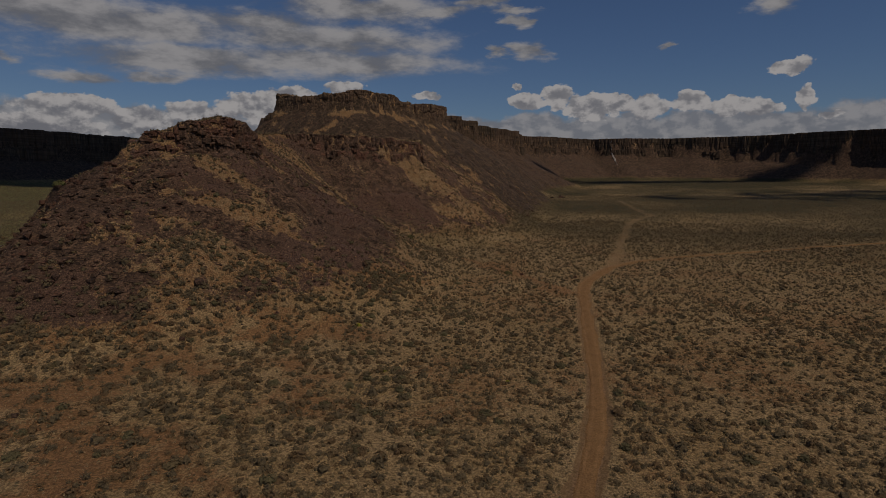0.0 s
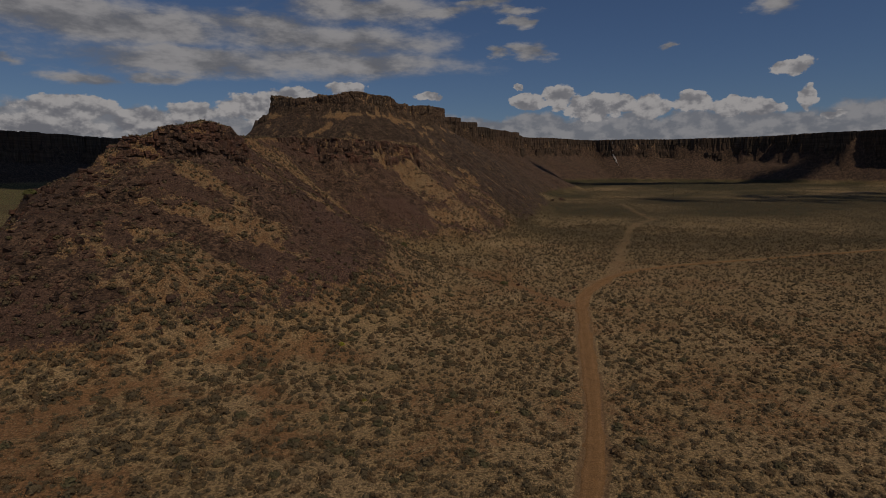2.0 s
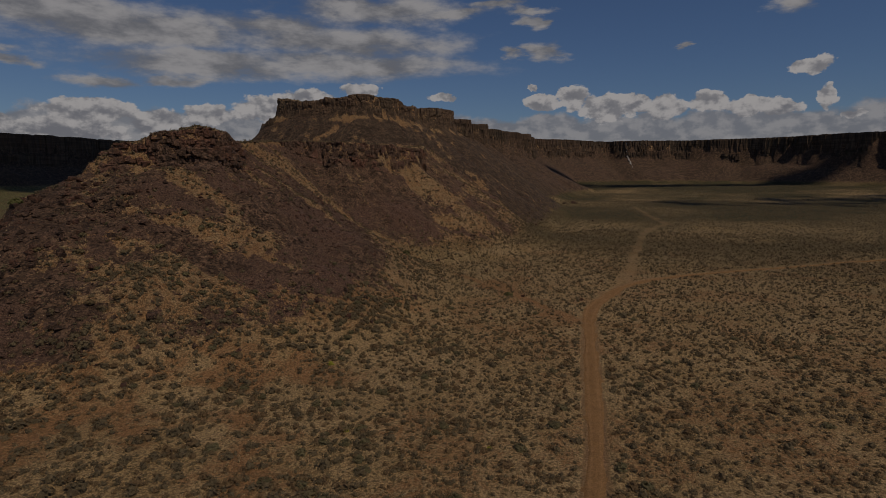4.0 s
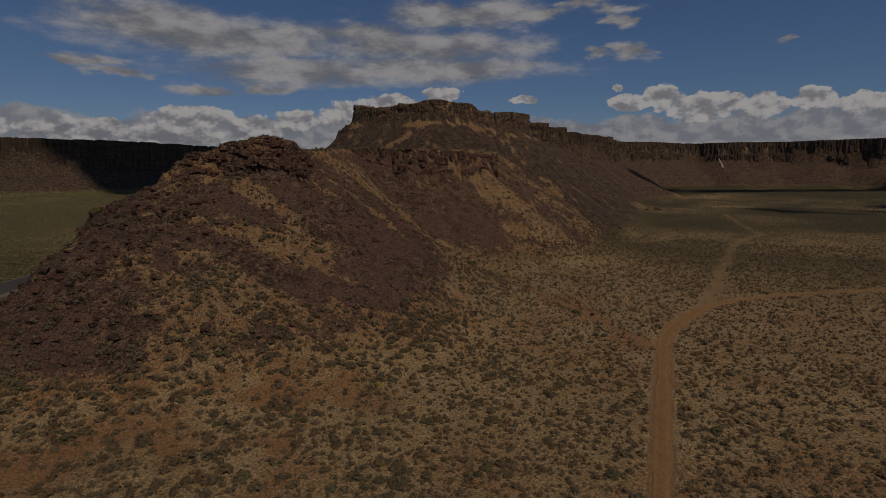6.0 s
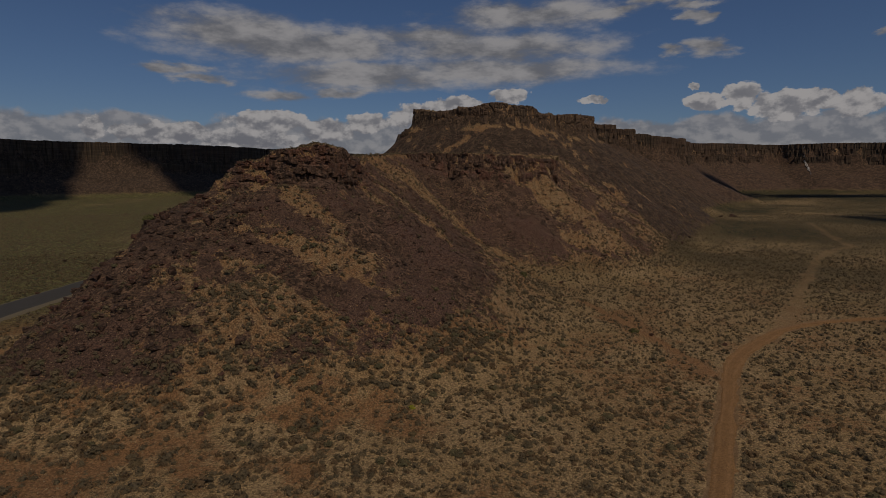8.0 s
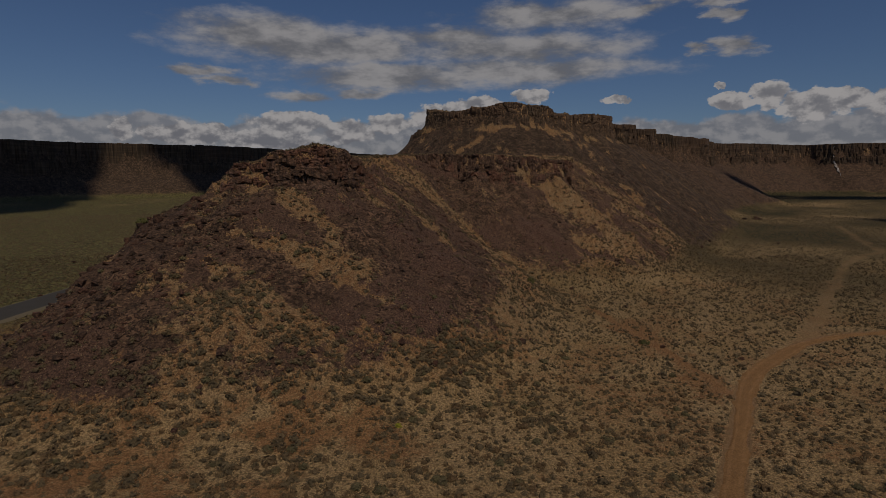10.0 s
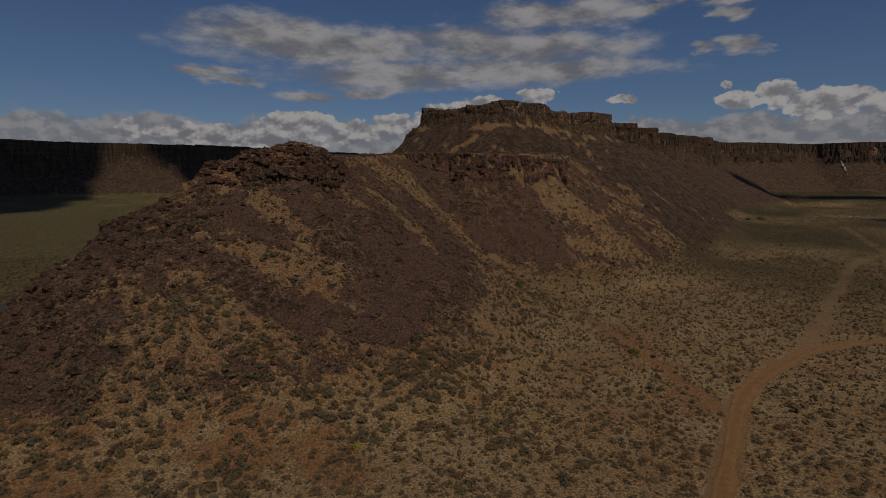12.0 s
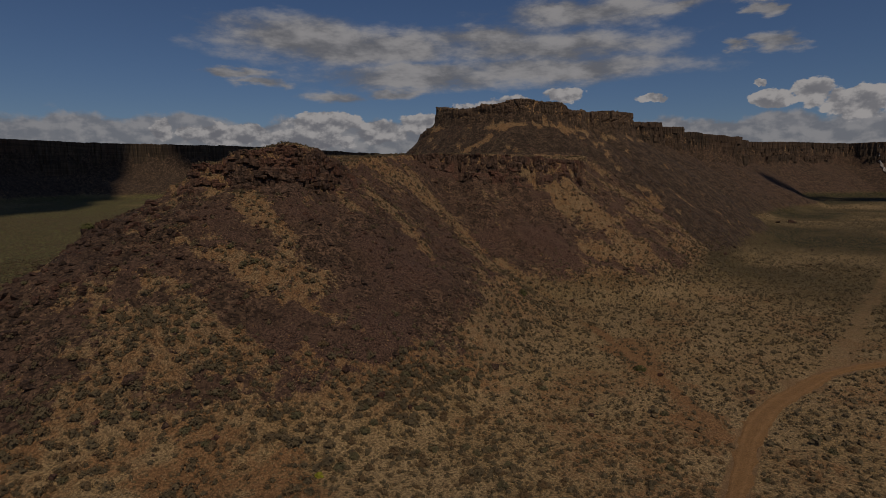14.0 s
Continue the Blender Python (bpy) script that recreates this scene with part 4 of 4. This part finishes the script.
def growth(x, y, base):
    """Where shrubs stand: keep mask, with the land under them."""
    L = land(x, y)
    scree, road, bare, green, red, hill, rut = cover(L, x, y)
    clump = 0.8 + (0.45 - 0.25 * smooth(100, 170, y)) * fbm(x + 300, y, 6, 3)
    rise = L["z"] - L["plain"]
    foot = np.exp(-((rise - 5) / 6) ** 2) * smooth(0.8, 3.0, rise)
    want = base * np.clip(clump, 0.25, 1.3) * (1 + 0.25 * foot + 0.15 * hill) * (1 - (0.92 - 0.6 * foot) * scree) * (1 + 0.45 * hill * (1 - scree)) * (1 - 0.5 * big_zone(x, y)) * (1 - 0.35 * bare)
    keep = (rng.rand(len(x)) < want) & (L["road"] > 2.4) & (L["north"] > 1.2 + 2.5 * rng.rand(len(x))) & (along(x, y, HIGHWAY)[0] > 9.5) & (L["trail"] > 0.9)
    return L, keep


def shrubs():
    out = []
    for n, r0, r1, base, kind in ((4200, 0.5, 44, 0.56, MID), (36000, 44, 150, 0.62, NEAR), (80000, 150, 360, 0.95, MID), (112000, 360, 620, 0.85, FAR), (40000, 620, 950, 0.8, FAR)):
        x, y = polar(n, r0, r1, *((-180.0, 180.0) if r0 < 40 else (-64.0, 42.0)))
        L, keep = growth(x, y, base)
        if r0 > 300:
            keep &= (L["lift"] < 0.9) | (rng.rand(len(x)) < 0.6)
        x, y, z = x[keep], y[keep], L["z"][keep]
        size = np.exp(rng.randn(len(x)) * 0.40) * 0.33 * (1.22 if r0 < 100 else 1.3 if r0 < 300 else 1.35 if r0 < 600 else 1.9)
        size = size * (1 + 0.42 * big_zone(x, y))
        size = np.clip(size * (1 + 0.2 * smooth(0.8, 3.0, (L["z"] - L["plain"])[keep]) * np.exp(-(((L["z"] - L["plain"])[keep] - 5) / 6) ** 2)), 0.16, 1.4)
        strew("sagebrush_cover", kind, x, y, z, size, 0.75 + 0.4 * rng.rand(len(x)), rng.rand(len(x)) * (1 - 0.4 * L["lift"][keep]) * (1 if r0 < 100 else 0.75 if r0 < 300 else 0.3), SAGE,
              "grey-green and brown sagebrush covering the dry plain", "sagebrush")


shrubs()


def grass():
    x, y = polar(80000, 44, 185)
    L, keep = growth(x, y, 1.0)
    x, y, z = x[keep], y[keep], L["z"][keep]
    strew("dry_grass", BLADES, x, y, z, 0.16 + 0.24 * rng.rand(len(x)), 0.7 + 0.6 * rng.rand(len(x)), rng.rand(len(x)) * 0.5, GRASS,
          "pale straw-coloured bunchgrass between the sagebrush", "grass")


grass()


def chip(seed):
    """A small eight-sided stone."""
    r = np.random.RandomState(seed)
    v = np.array([[.5, 0, 0], [0, .5, 0], [-.5, 0, 0], [0, -.5, 0], [0, 0, .42], [0, 0, -.3]]) * r.uniform(.7, 1.25, (6, 1)) + r.uniform(-.12, .12, (6, 3))
    return v, np.array([(0, 1, 4), (1, 2, 4), (2, 3, 4), (3, 0, 4), (1, 0, 5), (2, 1, 5), (3, 2, 5), (0, 3, 5)])


def rubble():
    kinds = [chip(k) for k in range(9)]
    x, y = polar(130000, 90, 420, -64, 20)
    L = land(x, y)
    scree, hill = cover(L, x, y)[0], L["lift"]
    keep = rng.rand(len(x)) < (0.20 + 0.55 * scree) * hill * (1 - smooth(220, 420, np.hypot(x, y)) * 0.5)
    x, y, z = x[keep], y[keep], L["z"][keep]
    size = np.exp(rng.randn(len(x)) * 0.55) * 0.46
    strew("scree_stones", kinds, x, y, z, np.clip(size, 0.25, 2.2), np.ones(len(x)), rng.rand(len(x)), RUBBLE, "loose dark basalt stones lying on the scree slope", "stones")


rubble()


def place_rock(name, label, x, y, size, tall=0.8, turn=0.0, group=""):
    z = float(land(np.array([x]), np.array([y]))["z"][0])
    ob = new(name, STONES[rng.randint(len(STONES))])
    ob.matrix_world = pose(x, y, z + size * 0.18 * tall, rng.uniform(-12, 12), rng.uniform(-12, 12), turn) @ Matrix.Diagonal((size * rng.uniform(.8, 1.25), size, size * tall / 0.7, 1))
    return tagged(ob, label, "boulder", group)


def boulders():
    x, y = polar(1600, 95, 420, -50, 14)
    L = land(x, y)
    near_foot = np.exp(-((L["lift"] - 0.35) / 0.35) ** 2) * (L["road"] > 5)
    pick = np.nonzero(rng.rand(len(x)) < 0.16 * near_foot)[0][:110]
    for k in pick:
        place_rock("boulder", "dark angular basalt boulder fallen to the slope's foot", float(x[k]), float(y[k]), rng.uniform(0.7, 1.9), turn=rng.uniform(0, 360), group="boulders at the slope's foot")
    # rocky rib on the hill's shoulder
    for k in range(190):
        a, b = rng.rand(), rng.randn()
        px, py = -76 - 31 * a + b * 5.0, 112 + 54 * rng.rand() + rng.randn() * 3
        place_rock("boulder", "dark lichen-grey basalt rock embedded in the hill's shoulder", float(px), float(py), rng.uniform(0.7, 2.2), 0.75, rng.uniform(0, 360), "rocks on the hill's shoulder")
    place_rock("boulder", "large dark basalt boulder overhanging a shadowed hollow", -54.0, 121.5, 3.0, 0.8, 25)
    place_rock("boulder", "big isolated brown boulder on the far plain", 118.0, 560.0, 6.5, 0.6, 10)
    place_rock("boulder", "dark boulder half hidden beside the foot slope", 108.0, 555.0, 3.5, 0.6, 40)


boulders()


BARK = surface("grey_bark", lambda n, p: (n.mix(n.noise(p, 8.0, 4.0, 0.7), (0.06, 0.045, 0.032), (0.20, 0.165, 0.125)), n.noise(p, 12.0), 0.05), 0.9)


def shrub_mesh(seed, material, blades=80, core=8):
    v, f = tuft(blades, core, seed, 1.0, 0.2)
    return from_arrays("foliage", v, f, material, False)


def stem_mesh(seed, count=7):
    """Crooked woody stems that fan out from the root."""
    r = np.random.RandomState(seed)
    verts, tris = [], []
    for k in range(count):
        a, out = r.rand() * 6.28, r.uniform(0.5, 1.05)
        tip = np.array([np.cos(a) * out, np.sin(a) * out, r.uniform(0.35, 0.95)])
        mid = tip * 0.5 + np.array([0, 0, -0.08]) + r.uniform(-.08, .08, 3)
        i = len(verts)
        for c, w in ((np.array([0, 0, -0.12]), 0.07), (mid, 0.045)):
            for q in range(3):
                verts.append(c + w * np.array([np.cos(q * 2.09), np.sin(q * 2.09), 0]))
        verts.append(tip)
        for q in range(3):
            p = (q + 1) % 3
            tris += [(i + q, i + p, i + 3 + q), (i + p, i + 3 + p, i + 3 + q), (i + 3 + q, i + 3 + p, i + 6)]
    return from_arrays("stems", np.array(verts), np.array(tris), BARK, True)


def shrub(name, label, category, seed, material, place, group="", blades=80):
    root = tagged(new(name), label, category, group)
    for part_name, me in (("foliage", shrub_mesh(seed, material, blades)), ("stems", stem_mesh(seed + 1))):
        ob = new(part_name, me)
        ob.parent = root
    root.matrix_world = place
    return root


def ground_at(x, y):
    return float(land(np.array([x]), np.array([y]))["z"][0])


BUSH = foliage("green_leaves", leaf((0.050, 0.054, 0.018), (0.190, 0.185, 0.070), "object"))


def big_shrubs():
    x, y = polar(4600, 55, 165)
    L, keep = growth(x, y, 0.3)
    keep &= rng.rand(len(x)) < 0.25 + 0.75 * smooth(15, -15, x)
    s = np.nonzero(keep)[0][:280]
    kinds = []
    for q, k in enumerate(s):
        r = float(rng.uniform(0.65, 1.2))
        m = pose(float(x[k]), float(y[k]), float(L["z"][k]), 0, 0, rng.uniform(0, 360))
        stretch = Matrix.Diagonal((r, r * rng.uniform(.8, 1.2), r * 0.85, 1))
        if q < 8:
            kinds.append(shrub("sagebrush", "large grey-green sagebrush bush on bare soil", "sagebrush", 500 + 2 * q, SAGE_BIG, m @ stretch, "large sagebrush bushes"))
        else:
            copy_thing(kinds[q % 8], m)
    for (px, py), r in (((-19.1, 123.2), 0.75), ((-10.4, 94.6), 0.5), ((10.8, 89.8), 0.42)):
        shrub("flowering_bush", "small bright yellow-green flowering bush on red soil", "bush", 900, YELLOW, pose(px, py, ground_at(px, py)) @ Matrix.Scale(r, 4))
    shrub("juniper_bush", "dark rounded shrub on the hill's rocky shoulder", "bush", 901, BUSH, pose(-104.4, 153.6, ground_at(-104.4, 153.6) - 0.3) @ Matrix.Diagonal((2.0, 1.8, 1.8, 1)), "", 160)
    shrub("greasewood_bush", "dark green leafy bush beside the side trail", "bush", 905, BUSH, pose(22, 188, ground_at(22.0, 188.0)) @ Matrix.Diagonal((1.7, 1.5, 1.3, 1)), "", 110)
    shrub("greasewood_bush", "round dark bush where the slope meets the plain", "bush", 907, BUSH, pose(-13, 222, ground_at(-13.0, 222.0)) @ Matrix.Diagonal((1.6, 1.5, 1.8, 1)), "", 90)


big_shrubs()


def waterfall():
    """A thin white fall and pale wet rock on the far cliff."""
    bm = bmesh.new()
    levels = 26
    rows = []
    for k in range(levels):
        t = k / (levels - 1)
        z = 88 - 44 * t
        w = 0.3 + 0.4 * abs(math.sin(k * 2.3)) + (1.1 * (0.5 < t < 0.86) + 0.5 * (0.2 < t < 0.3)) * (0.5 + 0.5 * abs(math.sin(t * 43))) - 4.0 * max(0, t - .86)
        rows.append((z, max(w, 0.4), 0.7 * math.sin(k * 1.7) + 1.0 * t))
    px = 297.0
    ys = np.linspace(1040, 880, 321)
    below = land(np.full(ys.shape, px), ys)["z"]
    ring = []
    for z, w, s in rows:
        py = float(ys[np.argmax(below < z)]) - 1.5
        ring.append([bm.verts.new((px + s - w, py, z)), bm.verts.new((px + s, py - 1.5, z)), bm.verts.new((px + s + w, py, z))])
    for a, b in zip(ring[:-1], ring[1:]):
        for q in (0, 1):
            bm.faces.new((a[q], a[q + 1], b[q + 1], b[q]))
    me = bpy.data.meshes.new("waterfall")
    bm.to_mesh(me)
    bm.free()
    me.materials.append(FALL)
    tagged(new("waterfall", me), "thin white waterfall streaking the far columned cliff", "waterfall")


waterfall()


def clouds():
    """Unseen heaped clouds over the valley, added between sun and land to shade it."""
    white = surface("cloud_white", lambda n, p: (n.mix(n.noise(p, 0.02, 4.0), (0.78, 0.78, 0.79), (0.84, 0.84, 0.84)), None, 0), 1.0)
    # centre of the wanted shadow on the land, then the cloud's half widths
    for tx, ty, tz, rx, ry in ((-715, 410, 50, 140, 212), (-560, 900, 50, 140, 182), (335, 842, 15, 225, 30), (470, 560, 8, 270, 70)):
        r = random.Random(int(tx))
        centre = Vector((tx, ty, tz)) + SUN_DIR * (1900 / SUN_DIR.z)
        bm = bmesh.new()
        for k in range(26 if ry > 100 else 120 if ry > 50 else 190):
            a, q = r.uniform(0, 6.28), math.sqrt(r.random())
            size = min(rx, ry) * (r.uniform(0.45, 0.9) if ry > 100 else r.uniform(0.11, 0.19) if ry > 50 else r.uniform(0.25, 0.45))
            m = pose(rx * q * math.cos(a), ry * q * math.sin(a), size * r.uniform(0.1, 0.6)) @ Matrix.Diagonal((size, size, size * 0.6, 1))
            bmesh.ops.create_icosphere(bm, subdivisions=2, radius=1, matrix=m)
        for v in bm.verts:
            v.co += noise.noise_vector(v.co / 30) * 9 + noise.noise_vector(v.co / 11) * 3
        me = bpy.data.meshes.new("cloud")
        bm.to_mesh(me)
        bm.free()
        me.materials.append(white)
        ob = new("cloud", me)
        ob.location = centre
        tagged(ob, "unseen white heaped cloud added to shade the valley", "cloud", "clouds over the valley", "structure")


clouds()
